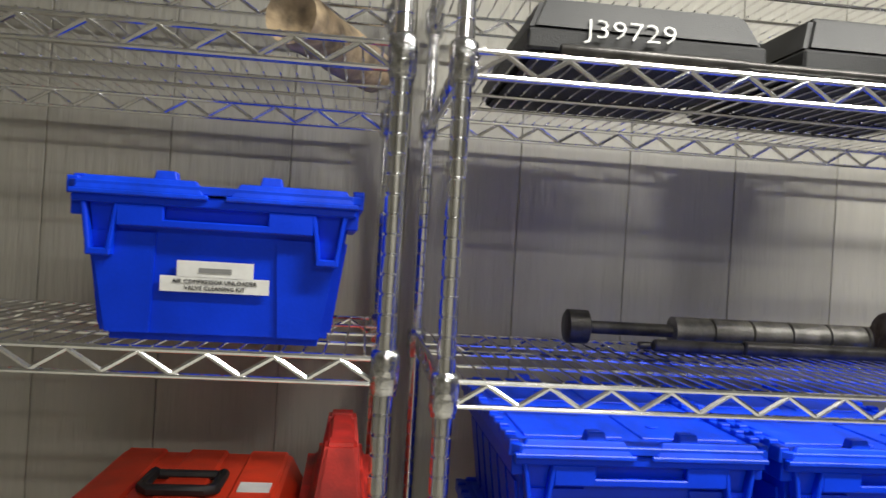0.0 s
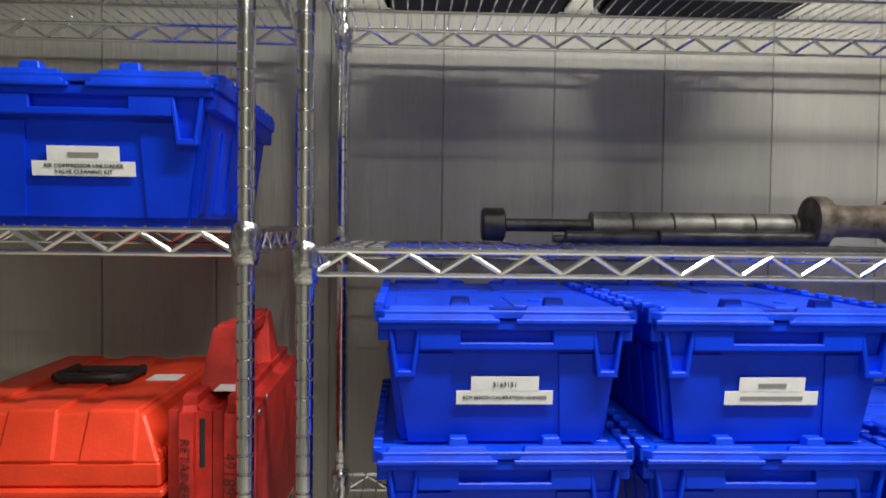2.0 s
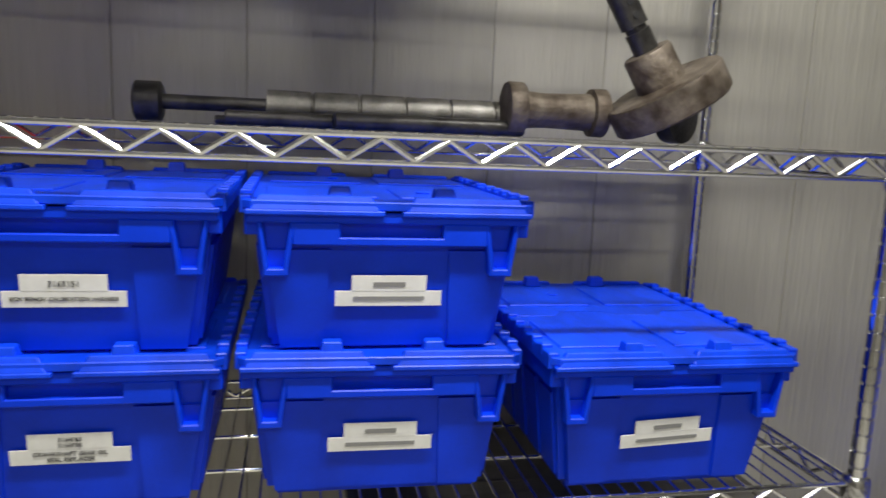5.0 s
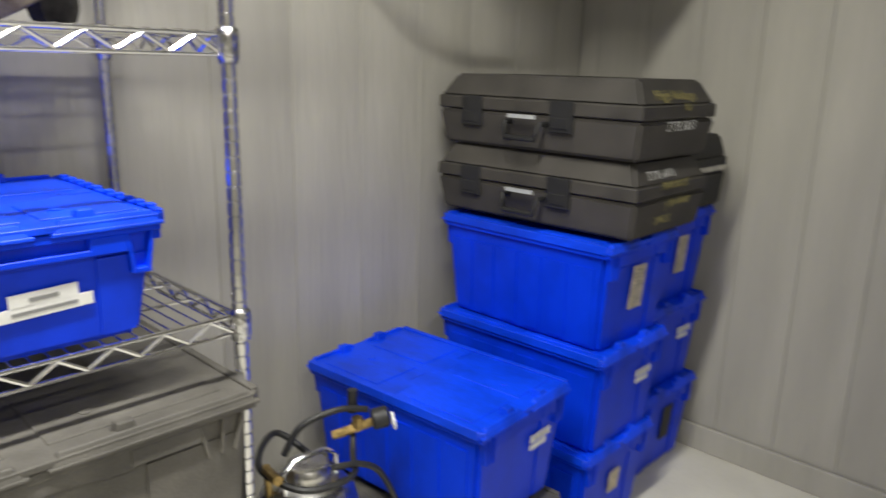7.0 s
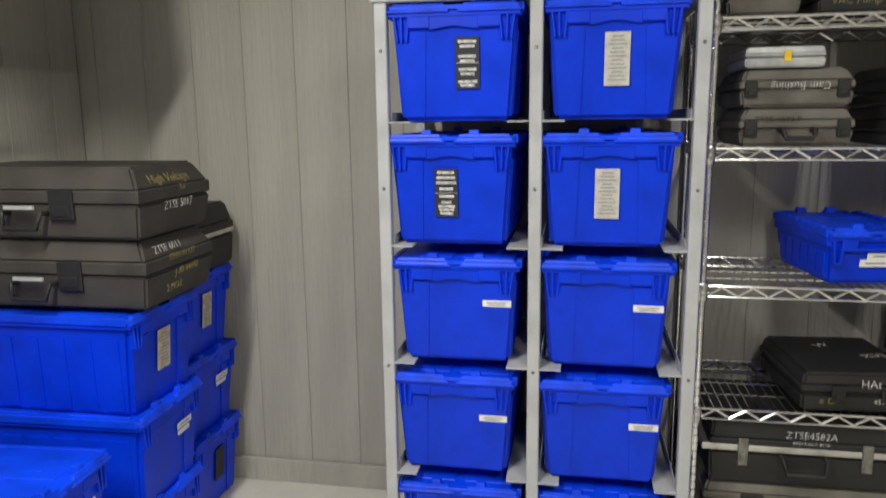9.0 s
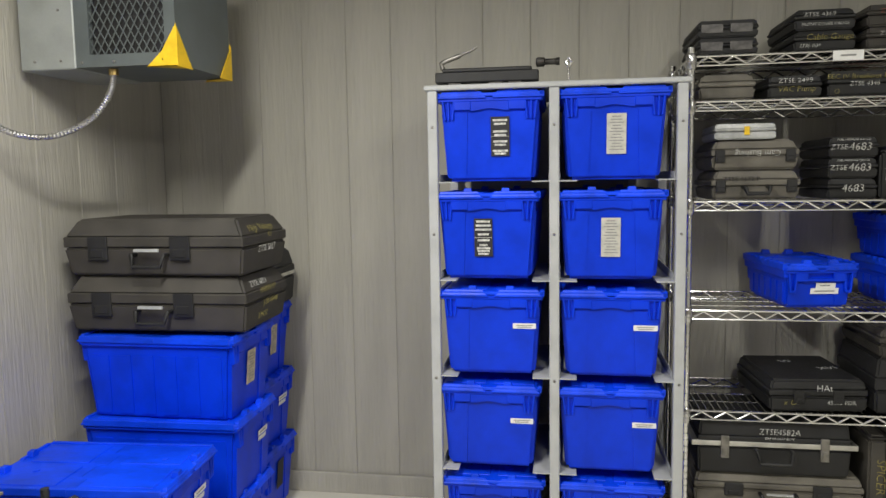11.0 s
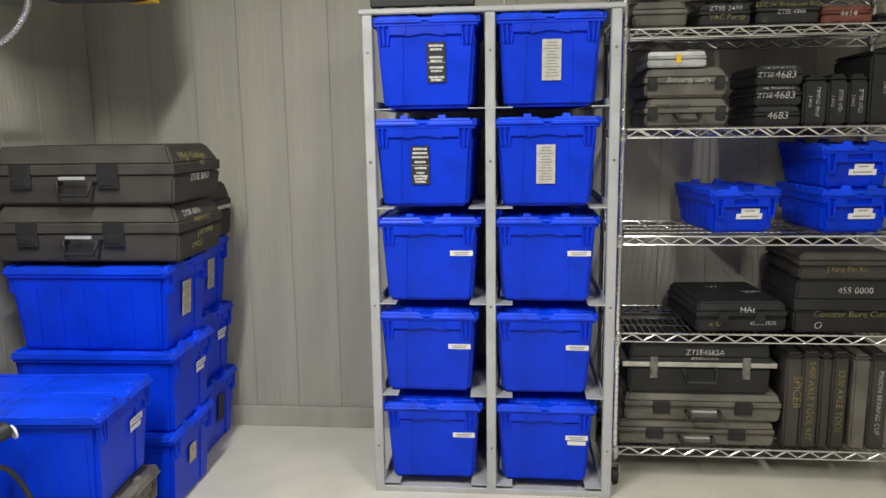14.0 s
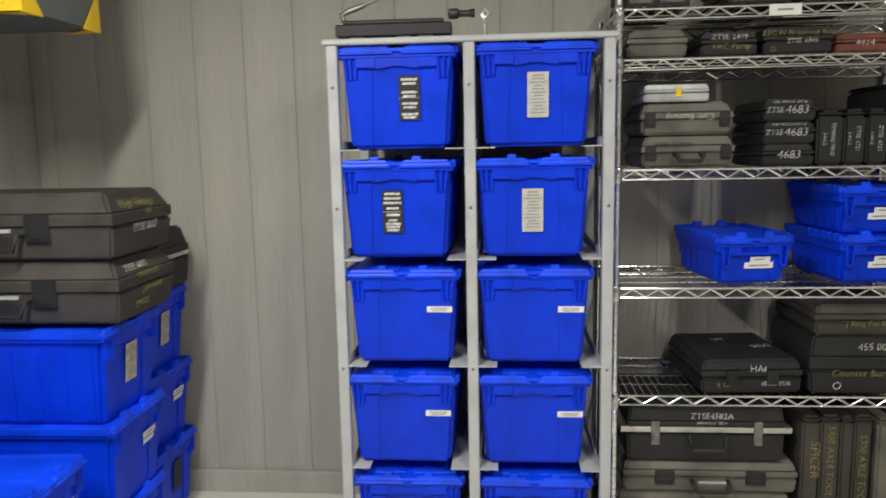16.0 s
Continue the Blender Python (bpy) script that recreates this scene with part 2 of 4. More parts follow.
# ---- wire shelving ----
def post_mesh(height):
    def build():
        q = B()
        prof, z = [(0.0127, 0.0)], 0.02
        while z < height - 0.02:
            prof += [(0.0127, z), (0.0105, z + 0.0016), (0.0105, z + 0.0026), (0.0127, z + 0.0044)]
            z += 0.0254
        prof += [(0.0127, height - 0.003), (0.009, height)]
        lathe(q, prof, 12)
        return q
    return kept(("post", height), build, CHROME, True)


def truss_mesh(length, key):
    def build():
        q = B()
        tube(q, [(0, 0, 0), (length, 0, 0)], 0.0042, 8)
        tube(q, [(0, 0, -0.032), (length, 0, -0.032)], 0.0036, 8)
        n = max(2, round(length / 0.083))
        pts = []
        for i in range(n * 2 + 1):
            pts.append((length * i / (2 * n), 0.0, -0.003 if i % 2 else -0.029))
        for a, b in zip(pts, pts[1:]):
            tube(q, [a, b], 0.0036, 6)
        return q
    return kept(("truss", round(length, 3)), build, CHROME, True)


def deck_mesh(length, depth):
    def build():
        q = B()
        for f in (0.27, 0.5, 0.73):
            tube(q, [(0.004, depth * f, -0.0015), (length - 0.004, depth * f, -0.0015)], 0.003, 6)
        return q
    return kept(("deck", round(length, 3), round(depth, 3)), build, CHROME, True)


def wire_mesh(depth):
    def build():
        q = B()
        tube(q, [(0, -0.003, 0), (0, depth + 0.003, 0)], 0.0019, 5)
        return q
    return kept(("wire", round(depth, 3)), build, CHROME, True)


def collar_mesh():
    def build():
        q = B()
        lathe(q, [(0.0132, -0.046), (0.0165, -0.046), (0.0165, -0.041), (0.0185, -0.038), (0.0195, -0.002), (0.0185, 0.008), (0.0145, 0.012), (0.0132, 0.012)], 14)
        return q
    return kept(("collar",), build, COLLAR, True)


def shelf_unit(label, m, length, depth, tiers, height, wheels=False, group=""):
    u = thing("wire_shelving_unit", label, "shelving", m, group)
    base = 0.10 if wheels else 0.015
    for x in (0, length):
        for y in (0, depth):
            part("post", post_mesh(round(height - base, 3)), CHROME, u, "", pose(x, y, base))
            q = B()
            if wheels:
                lathe(q, [(0.028, -0.012), (0.033, -0.009), (0.033, 0.009), (0.028, 0.012)], 18, pose(x, y - 0.018, 0.033, 90, 0, 90))
                wheel = part("caster", q, RUBBER, u, "black rubber caster wheel", smooth=True)
                q = B()
                for s in (-0.017, 0.013):
                    box(q, x + s, x + s + 0.004, y - 0.03, y + 0.008, 0.03, 0.085)
                box(q, x - 0.02, x + 0.02, y - 0.024, y + 0.02, 0.083, 0.09)
                tube(q, [(x, y, 0.088), (x, y, 0.106)], 0.011, 10)
                part("fork", q, STEEL, wheel)
            else:
                lathe(q, [(0.018, 0.0), (0.018, 0.008), (0.008, 0.012), (0.008, 0.017)], 12, pose(x, y, 0))
                part("foot", q, CHROME, u)
    for z in tiers:
        deck = part("shelf", deck_mesh(length, depth), CHROME, u, "", pose(0, 0, z))
        n = round(length / 0.0262)
        for i in range(1, n):
            part("wire", wire_mesh(depth), CHROME, deck, "", pose(length * i / n, 0, 0.0035))
        for y in (0, depth):
            part("truss", truss_mesh(length - 0.03, 0), CHROME, deck, "", pose(0.015, y, 0))
        for x in (0, length):
            part("truss", truss_mesh(depth - 0.03, 0), CHROME, deck, "", pose(x, 0.015, 0, 0, 0, 90))
            for y in (0, depth):
                part("collar", collar_mesh(), COLLAR, deck, "", pose(x, y, 0))
    return u


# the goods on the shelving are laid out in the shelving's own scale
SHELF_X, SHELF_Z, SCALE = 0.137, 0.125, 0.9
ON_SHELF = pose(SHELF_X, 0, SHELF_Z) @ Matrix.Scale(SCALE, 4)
LEN, DEP = 1.35, 0.51
T_TOP, T_UP, T_MID, T_LOW = 2.15, 1.922, 1.448, 0.918
T_MIDL = 1.476
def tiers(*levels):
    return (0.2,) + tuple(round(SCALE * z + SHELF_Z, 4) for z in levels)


shelf_unit("chrome wire shelving unit loaded with blue totes and bars", pose(SHELF_X, 0, 0), LEN, DEP, tiers(T_LOW, T_MID, T_UP, T_TOP), 2.105, group="wire shelving along the wall")
shelf_unit("chrome wire shelving unit with red cases and a blue tote", pose(SHELF_X - 0.078 - LEN, 0, 0), LEN, DEP, tiers(T_LOW, T_MIDL, T_UP, T_TOP), 2.105, group="wire shelving along the wall")
RX, RY, RLEN = 2.872, -1.757, 1.067
R1, R2, R3, R4, R5, R6 = 1.915, 1.755, 1.396, 0.994, 0.614, 0.148
shelf_unit("chrome wire shelving on casters packed with tool cases", pose(RX, RY, 0, 0, 0, -90), RLEN, 0.46, (R6, R5, R4, R3, R2, R1), 1.95, wheels=True)


# ---- blue totes ----
def tote(label, m, h, group, wt=0.386, length=0.553, wb=0.29, mats=None, low=False, colour="blue"):
    """A lidded tote; its end with the handle looks to -y; the origin is under its middle."""
    skin, top = mats or (BLUE, SCUFF)
    u = thing("storage_tote", label, "storage tote", m, group)
    lt, lb = length - 0.03, length - 0.08
    bw, z1 = wt - 0.036, h - 0.034

    def half(z):
        f = z / z1
        return (wb + (bw - wb) * f) / 2, (lb + (lt - lb) * f) / 2

    def on_end(q, pts, depth, sign):
        lo = [Vector((x, sign * half(z)[1], z)) for x, z in pts]
        hi = [p + Vector((0, sign * depth, 0)) for p in lo]
        lo = [p - Vector((0, sign * 0.002, 0)) for p in lo]
        hexa(q, lo, hi)

    def on_side(q, pts, depth, sign):
        lo = [Vector((sign * (half(z)[0] - 0.002), y, z)) for y, z in pts]
        hexa(q, lo, [p + Vector((sign * (depth + 0.002), 0, 0)) for p in lo])

    def body():
        q = B()
        frustum(q, 0, wb, lb, z1, bw, lt)
        bevel(q, 0.012, 2)
        zb = z1 - (0.125 if low else 0.14)
        for s in (-1, 1):
            # slanted corner fields beside the middle panel
            for e in (-1, 1):
                x0, x1 = half(0.012)[0] * e, half(zb + 0.08)[0] * e
                on_end(q, [(x0 * 0.93, 0.012), (x0 * 0.56, 0.012), (x1 * 0.46, z1 - 0.05), (x1 * 0.95, z1 - 0.05)], 0.004, s)
            n = 6
            for i in range(n):
                y0 = -lb / 2 + lb * (i + 0.22) / n
                on_side(q, [(y0, 0.02), (y0 + lb / n * 0.62, 0.02), (y0 + lb / n * 0.70, z1 - 0.05), (y0 - lb / n * 0.08, z1 - 0.05)], 0.004, s)
        return q

    def rim():
        q = B()
        for s in (-1, 1):
            y0, y1 = lt / 2 - 0.01, lt / 2 + 0.011
            ya, yb = (y0, y1) if s > 0 else (-y1, -y0)
            box(q, -bw / 2 - 0.008, bw / 2 + 0.008, ya, yb, z1 - 0.012, z1 + 0.003)
            bz = z1 - 0.042
            # grip band with an open slot in its middle
            for e in (-1, 1):
                xa, xb = sorted((e * bw * 0.19, e * bw * 0.36))
                box(q, xa, xb, ya, yb, bz, z1 - 0.011)
                # hanging stacking pockets
                for top, foot in ((0.36, 0.385), (0.478, 0.452)) if low else ((0.36, 0.378), (0.42, 0.415), (0.474, 0.45)):
                    xt, xf, tk = e * bw * top, e * bw * foot, 0.0035
                    hexa(q, [(xf - tk, ya, z1 - 0.078), (xf + tk, ya, z1 - 0.078), (xf + tk, yb, z1 - 0.078), (xf - tk, yb, z1 - 0.078)],
                         [(xt - tk, ya, z1 - 0.011), (xt + tk, ya, z1 - 0.011), (xt + tk, yb, z1 - 0.011), (xt - tk, yb, z1 - 0.011)])
                if low:
                    xa, xb = sorted((e * bw * 0.374, e * bw * 0.463))
                    box(q, xa, xb, ya, yb + (0.002 if s > 0 else 0), z1 - 0.084, z1 - 0.074)
            if low:
                box(q, -bw * 0.2, bw * 0.2, ya, yb, bz, bz + 0.011)
            else:
                # scooped grip with a wavy lower edge
                wave = [(bw * 0.2 * (k / 8 - 1), bz - 0.004 + 0.009 * math.sin(math.pi * k / 16) ** 2) for k in range(17)]
                prism(q, [(x, z) for x, z in wave] + [(bw * 0.2, z1 - 0.011), (-bw * 0.2, z1 - 0.011)], pose(0, yb + 0.003, 0, 90), yb - ya)
            xa, xb = sorted((s * (bw / 2 - 0.008), s * (bw / 2 + 0.011)))
            box(q, xa, xb, -lt / 2, lt / 2, z1 - (0.03 if low else 0.014), z1 + 0.003)
        return bevel(q, 0.0018)

    def flap():
        q = B()
        w, e = wt / 2 - 0.004, length / 2
        teeth = [(w, 0.0142), (w * 0.54, 0.0142), (w * 0.46, -0.0158), (w * 0.04, -0.0158), (-w * 0.04, 0.0142), (-w * 0.46, 0.0142), (-w * 0.54, -0.0158), (-w, -0.0158)]
        prism(q, [(-w, -e + 0.012), (-w + 0.012, -e), (w - 0.012, -e), (w, -e + 0.012)] + teeth, pose(0, 0, z1 + 0.006), 0.012)
        # raised edge, split in the middle of the end
        for xa, xb in ((-w + 0.004, -0.012), (0.012, w - 0.004)):
            box(q, xa, xb, -e - 0.004, -e + 0.014, z1 - 0.001, z1 + 0.006)
            a, c = xa + 0.006, xb - 0.006
            hexa(q, [(a, -e - 0.003, z1 + 0.005), (c, -e - 0.003, z1 + 0.005), (c, -e + 0.016, z1 + 0.005), (a, -e + 0.016, z1 + 0.005)],
                 [(a + 0.012, -e + 0.005, z1 + 0.025), (c - 0.012, -e + 0.005, z1 + 0.025), (c - 0.012, -e + 0.016, z1 + 0.025), (a + 0.012, -e + 0.016, z1 + 0.025)])
        for s in (-1, 1):
            xa, xb = sorted((s * (w - 0.012), s * (w + 0.003)))
            box(q, xa, xb, -e + 0.012, 0.0, z1 - 0.001, z1 + 0.023)
            frustum(q, z1 + 0.018, 0.034, 0.026, z1 + 0.037, 0.026, 0.02, s * w * 0.36, -e + 0.02)
            # raised pads of the top
            xa, xb = sorted((s * w * 0.08, s * w * 0.86))
            box(q, xa, xb, -e + 0.05, -0.055, z1 + 0.016, z1 + 0.021)
        for s in (-1, 1) if low else ():
            for k in range(5):
                box(q, s * (w - 0.004) - 0.008, s * (w - 0.004) + 0.008, -e + 0.04 + k * 0.045, -e + 0.058 + k * 0.045, z1 + 0.012, z1 + 0.028)
        lathe(q, [(0.012, 0), (0.011, 0.003), (0.006, 0.003)], 12, pose(w * 0.3, -e + 0.12, z1 + 0.021))
        return bevel(q, 0.0022)

    key = (round(h, 3), low, skin.name, round(wt, 3), round(length, 3))
    part("body", kept(("tote_body",) + key, body, skin), skin, u)
    part("rim", kept(("tote_rim",) + key, rim, skin), skin, u)
    fm = kept(("tote_lid",) + key, flap, top)
    part("lid_flap", fm, top, u, "hinged half of the lid")
    part("lid_flap", fm, top, u, "hinged half of the lid", pose(0, 0, 0, 0, 0, 180))

    def face(x, z, proud=0.0045):
        tilt = math.degrees(math.atan2((lt - lb) / 2, z1))
        return pose(x, -half(z)[1] - proud, z) @ pose(0, 0, 0, 90 + tilt * 1.0)
    return u, face


def small_label(u, face, z=0.115, lines=(), number="", x=0.0, turn=0):
    m = face(x, z) @ pose(0, 0, 0, 0, 0, turn)
    a = plate("label", 0.15, 0.022, WHITE, u, m @ pose(0, -0.008, 0), "white paper label")
    plate("label", 0.105, 0.024, WHITE, u, m @ pose(0.0, 0.0135, 0), "white paper label")
    if number:
        lettering(number, 0.0085 if "\n" in number else 0.011, INK, u, m @ pose(0, 0.0125, 0.0018), name="print")
    else:
        bars([(0, 0.0125, 0.045)], GREYINK, u, m @ pose(0, 0, 0.0014), 0.007)
    if lines:
        for i, t in enumerate(lines):
            lettering(t, 0.0085 if len(lines) > 1 else 0.0078, INK, u, m @ pose(0, -0.004 - 0.009 * i if len(lines) > 1 else -0.008, 0.0018), name="print")
    else:
        bars([(0, -0.008, 0.1)], GREYINK, u, m @ pose(0, 0, 0.0014), 0.006)


SH = 0.237
STEP = 0.215
GT = "blue totes on the wire shelves"
SL = "small blue plastic tote with closed lid and white label"
def shelf_tote(x, y, z, turn, number="", lines=(), lx=0.0, lturn=0):
    u, f = tote(SL, pose(x, y, z, 0, 0, turn), SH, GT, low=True, wt=0.406, wb=0.316, length=0.52)
    small_label(u, f, 0.092, lines, number, lx, lturn)
    return u


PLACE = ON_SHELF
shelf_tote(-0.338, 0.262, T_MIDL + 0.0055, 1.5, "", ("AIR COMPRESSOR UNLOADER", "VALVE CLEANING KIT"))
for z, num, lines in ((T_LOW + 0.0055, "3164763\n3164780", ("CRANKSHAFT GEAR OIL", "SEAL REPLACER")), (T_LOW + 0.0055 + STEP, "3163151", ("ECM BENCH CALIBRATION HARNESS",))):
    shelf_tote(0.302, 0.265, z, 0.5, num, lines)
for z, t in ((T_LOW + 0.0055, -1.0), (T_LOW + 0.0055 + STEP, 0.5)):
    shelf_tote(0.722, 0.265, z, t)
shelf_tote(1.155, 0.24, T_LOW + 0.0055, 0.0, "", (), 0.0, 3)

PLACE = Matrix()
# totes of the grey rack
RKX, RKY0, RKY1 = 2.73, -0.815, -1.728
RH = 0.333
LEVELS = [0.035, 0.396, 0.757, 1.118, 1.479]
GR = "blue totes in the grey rack"
for col, ty in enumerate((-1.035, -1.475)):
    for i, z in enumerate(LEVELS):
        u, f = tote("large blue plastic tote with closed lid in rack", pose(RKX + 0.285, ty + (0.004 if i % 2 else -0.003), z + 0.004, 0, 0, -90 + (0.8, -0.6, 0.3, -1.0, 0.5)[(i + col) % 5]), RH, GR, wt=0.394, wb=0.315)
        if i >= 3:
            mat, inkm = ((INK, CHALK), (PALE, GREYINK))[col]
            m = f((-0.014 if i == 3 else 0.037) + (0.012 if i == 3 else -0.03) * col, 0.154 if i == 3 else 0.161, 0.006)
            plate("label", 0.068, 0.142, mat, u, m, ("black label with white print", "pale label with fine print")[col])
            if col == 0:
                if i == 4:
                    rows = [(0, y, w) for y, w in ((0.058, 0.052), (0.045, 0.042), (0.018, 0.05), (0.005, 0.042), (-0.018, 0.05), (-0.03, 0.04), (-0.052, 0.055), (-0.062, 0.042))]
                else:
                    rows = [(0, y, w) for y, w in ((0.06, 0.05), (0.045, 0.055), (0.03, 0.06), (0.012, 0.04), (-0.01, 0.045), (-0.028, 0.03), (-0.04, 0.05), (-0.05, 0.045), (-0.061, 0.04))]
                bars(rows, CHALK, u, m @ pose(0, 0, 0.0014), 0.0075)
                bars([(0, 0.0, 0.067)], PALE, u, m @ pose(0, 0, 0.0015), 0.0015)
            else:
                bars([(0, 0.06 - 0.0105 * k, 0.03 + 0.02 * ((k * 7) % 3) / 2) for k in range(12)], GREYINK, u, m @ pose(0, 0, 0.0014), 0.0035)
        else:
            m = f(0.122, 0.187 if i else 0.19, 0.006)
            plate("label", 0.085, 0.02, WHITE, u, m, "white paper label")
            bars([(0, 0.003, 0.06), (0, -0.004, 0.05)], GREYINK, u, m @ pose(0, 0, 0.0014), 0.003)
            if i == 0 and col == 1:
                plate("label", 0.07, 0.016, WHITE, u, m @ pose(0.0, -0.022, 0), "white paper label")

# grey rack
rack = thing("tote_rack", "grey painted steel rack holding ten blue totes", "rack", pose(RKX, 0, 0))
RD = 0.55
PY = (RKY0 - 0.018, (RKY0 + RKY1) / 2, RKY1 + 0.018)
for py in PY:
    for px in (0.0, RD - 0.035):
        bm = B(); box(bm, px, px + 0.035, py - 0.018, py + 0.018, 0.0, 1.811)
        p = part("post", bevel(bm, 0.003), RACK, rack)
        if px == 0:
            for bz in (0.19, 0.75, 1.29, 1.68):
                bm = B(); lathe(bm, [(0.005, 0), (0.005, 0.002), (0.003, 0.004)], 8, pose(0.0, py, bz, 0, -90, 0))
                part("bolt", bm, STEEL, p)
bm = B(); box(bm, -0.006, RD + 0.01, RKY1 - 0.012, RKY0 + 0.012, 1.811, 1.83)
part("top_plate", bevel(bm, 0.004), RACK, rack)
for px in (0.001, RD - 0.034):
    bm = B(); box(bm, px, px + 0.033, RKY1, RKY0, 0.0, 0.022)
    part("bottom_rail", bevel(bm, 0.002), RACK, rack)
for z in LEVELS:
    for a, b in ((PY[0], PY[1]), (PY[1], PY[2])):
        for side, y in ((-1, a - 0.018), (1, b + 0.018)):
            bm = B()
            y0, y1 = sorted((y, y + side * 0.062))
            box(bm, 0.002, RD - 0.002, y0, y1, z - 0.001, z + 0.003)
            y0, y1 = sorted((y, y + side * 0.003))
            box(bm, 0.037, RD - 0.037, y0, y1, z + 0.003, z + 0.03)
            part("tote_rail", bm, RACK, rack)

# totes stacked in the corner
PH = 0.327
PSTEP = 0.311
GP = "blue totes stacked in the corner"
def pile_tote(x, y, z, turn, tag=None):
    u, f = tote("large blue plastic tote with closed lid in corner stack", pose(x, y, z, 0, 0, turn), PH, GP, wt=0.392, wb=0.315, length=0.61)
    if tag == "tan":
        m = f(0.0, 0.17, 0.006)
        plate("label", 0.07, 0.13, KRAFT, u, m, "tan paper label with print")
        bars([(0, 0.05 - 0.011 * k, 0.03 + 0.018 * ((k * 5) % 3) / 2) for k in range(10)], GREYINK, u, m @ pose(0, 0, 0.0014), 0.0035)
    elif tag == "square":
        plate("label", 0.06, 0.075, KRAFT, u, f(0.0, 0.17, 0.006), "tan square label")
    elif tag == "dark":
        plate("label", 0.07, 0.13, INK, u, f(0.02, 0.17, 0.006), "dark label with print")
    elif tag == "white":
        m = f(0.08, 0.2, 0.006)
        plate("label", 0.09, 0.022, WHITE, u, m, "white paper label")
        plate("label", 0.075, 0.016, WHITE, u, m @ pose(-0.005, -0.024, 0), "white paper label")
        bars([(0, 0.0, 0.06)], GREYINK, u, m @ pose(0, 0, 0.0014), 0.004)
    return u


C2X, C2Y, C3X, C3Y = 2.661, 0.161, 3.113, 0.255
for i, tg in enumerate(("square", "white", "tan")):
    pile_tote(C2X + (0.0, 0.0, 0.006)[i], C2Y + (0.02, 0.0, 0.0)[i], 0.002 + PSTEP * i, (1.0, 1.5, 0.0)[i], tg)
for i, tg in enumerate(("dark", "white", "tan")):
    pile_tote(C3X, C3Y, 0.002 + PSTEP * i, (0.5, -1.0, 1.0)[i], tg)
pile_tote(2.157, 0.168, 0.278, 4.0, "white")
u, f = tote("dusty dark grey plastic tote with lid on the floor", pose(2.155, 0.165, 0.002, 0, 0, 3), 0.272, "grey totes", wt=0.40, length=0.60, wb=0.33, mats=(TRUNK, TRUNK))
# tall grey trunk under the shelving
u, f = tote("large dusty grey plastic trunk with hinged lid", pose(1.125, 0.25, 0.2055, 0, 0, 0), 0.635, "grey totes", wt=0.73, length=0.62, wb=0.62, mats=(TRUNK, TRUNK))
plate("label", 0.12, 0.03, WHITE, u, f(0.12, 0.36, 0.006), "white paper label")


# ---- tool cases ----
def tool_case(label, m, w, d, h, mat=CASE, group="tool cases", taper=0.03, latches=(0.27, 0.73), handle=True, texts=(), end_texts=(), split=0.5, tag=False, pad=None, latch_mat=None):
    """A moulded carrying case; its handle side looks to -y; the origin is under its middle."""
    u = thing("tool_case", label, "tool case", m, group)
    s = h * split
    bm = B(); frustum(bm, 0, w - taper * 0.8, d - taper * 0.8, s - 0.002, w, d)
    part("lower_shell", bevel(bm, min(0.008, h * 0.08), 2), mat, u)
    bm = B()
    frustum(bm, s + 0.001, w, d, s + (h - s) * 0.38, w, d)
    part("seam_band", bevel(bm, 0.004), mat, u)
    bm = B()
    frustum(bm, s + (h - s) * 0.38 - 0.003, w - 0.004, d - 0.004, h, w - taper * 2, d - taper * 2)
    part("upper_shell", bevel(bm, min(0.008, h * 0.08), 2), mat, u)
    for f in latches:
        x = (f - 0.5) * w
        bm = B()
        lw = w * (0.028 if latch_mat else 0.055)
        box(bm, x - lw, x + lw, -d / 2 - 0.007, -d / 2 + 0.004, s - h * 0.22, s + h * 0.2)
        box(bm, x - lw * 0.64, x + lw * 0.64, -d / 2 - 0.010, -d / 2 - 0.006, s - h * 0.17, s - h * 0.02)
        part("latch", bevel(bm, 0.002), latch_mat or BLACK, u, "moulded latch")
    if handle:
        hw, hz = min(0.062, w * 0.14), s - h * (0.12 if tag else 0.05)
        y0, y1 = -d / 2 + 0.003, -d / 2 - 0.028
        bm = B()
        tube(bm, [(-hw, y0, hz), (-hw, y1, hz), (-hw * 0.93, y1 - 0.006, hz - h * 0.08), (-hw * 0.85, y1 - 0.008, hz - h * 0.2), (hw * 0.85, y1 - 0.008, hz - h * 0.2), (hw * 0.93, y1 - 0.006, hz - h * 0.08), (hw, y1, hz), (hw, y0, hz)], 0.0075, 8)
        hd = part("handle", bm, BLACK, u, "moulded carrying handle", smooth=True)
        if tag:
            plate("handle_tag", hw * 1.5, h * 0.05, CLEAR, hd, pose(0, y1 - 0.001, hz + h * 0.09) @ FRONT, "pale name strip", 0.008)
    lean = math.degrees(math.atan2(taper, h * (1 - split) * 0.62))
    for text, size, ink, x, z in texts:
        up = z > s + (h - s) * 0.38
        off = (z - s - (h - s) * 0.38) / ((h - s) * 0.62) * taper if up else 0.0
        lettering(text, size, ink, u, pose(x, -d / 2 - 0.0025 + off, z, 90 - (lean if up else 0)), 0.0)
    for text, size, ink, y, z in end_texts:
        up = z > s + (h - s) * 0.38
        off = (z - s - (h - s) * 0.38) / ((h - s) * 0.62) * taper if up else 0.0
        lettering(text, size, ink, u, pose(w / 2 + 0.0025 - off, y, z, 90 - (lean if up else 0), 0, 90), 0.0)
    return u


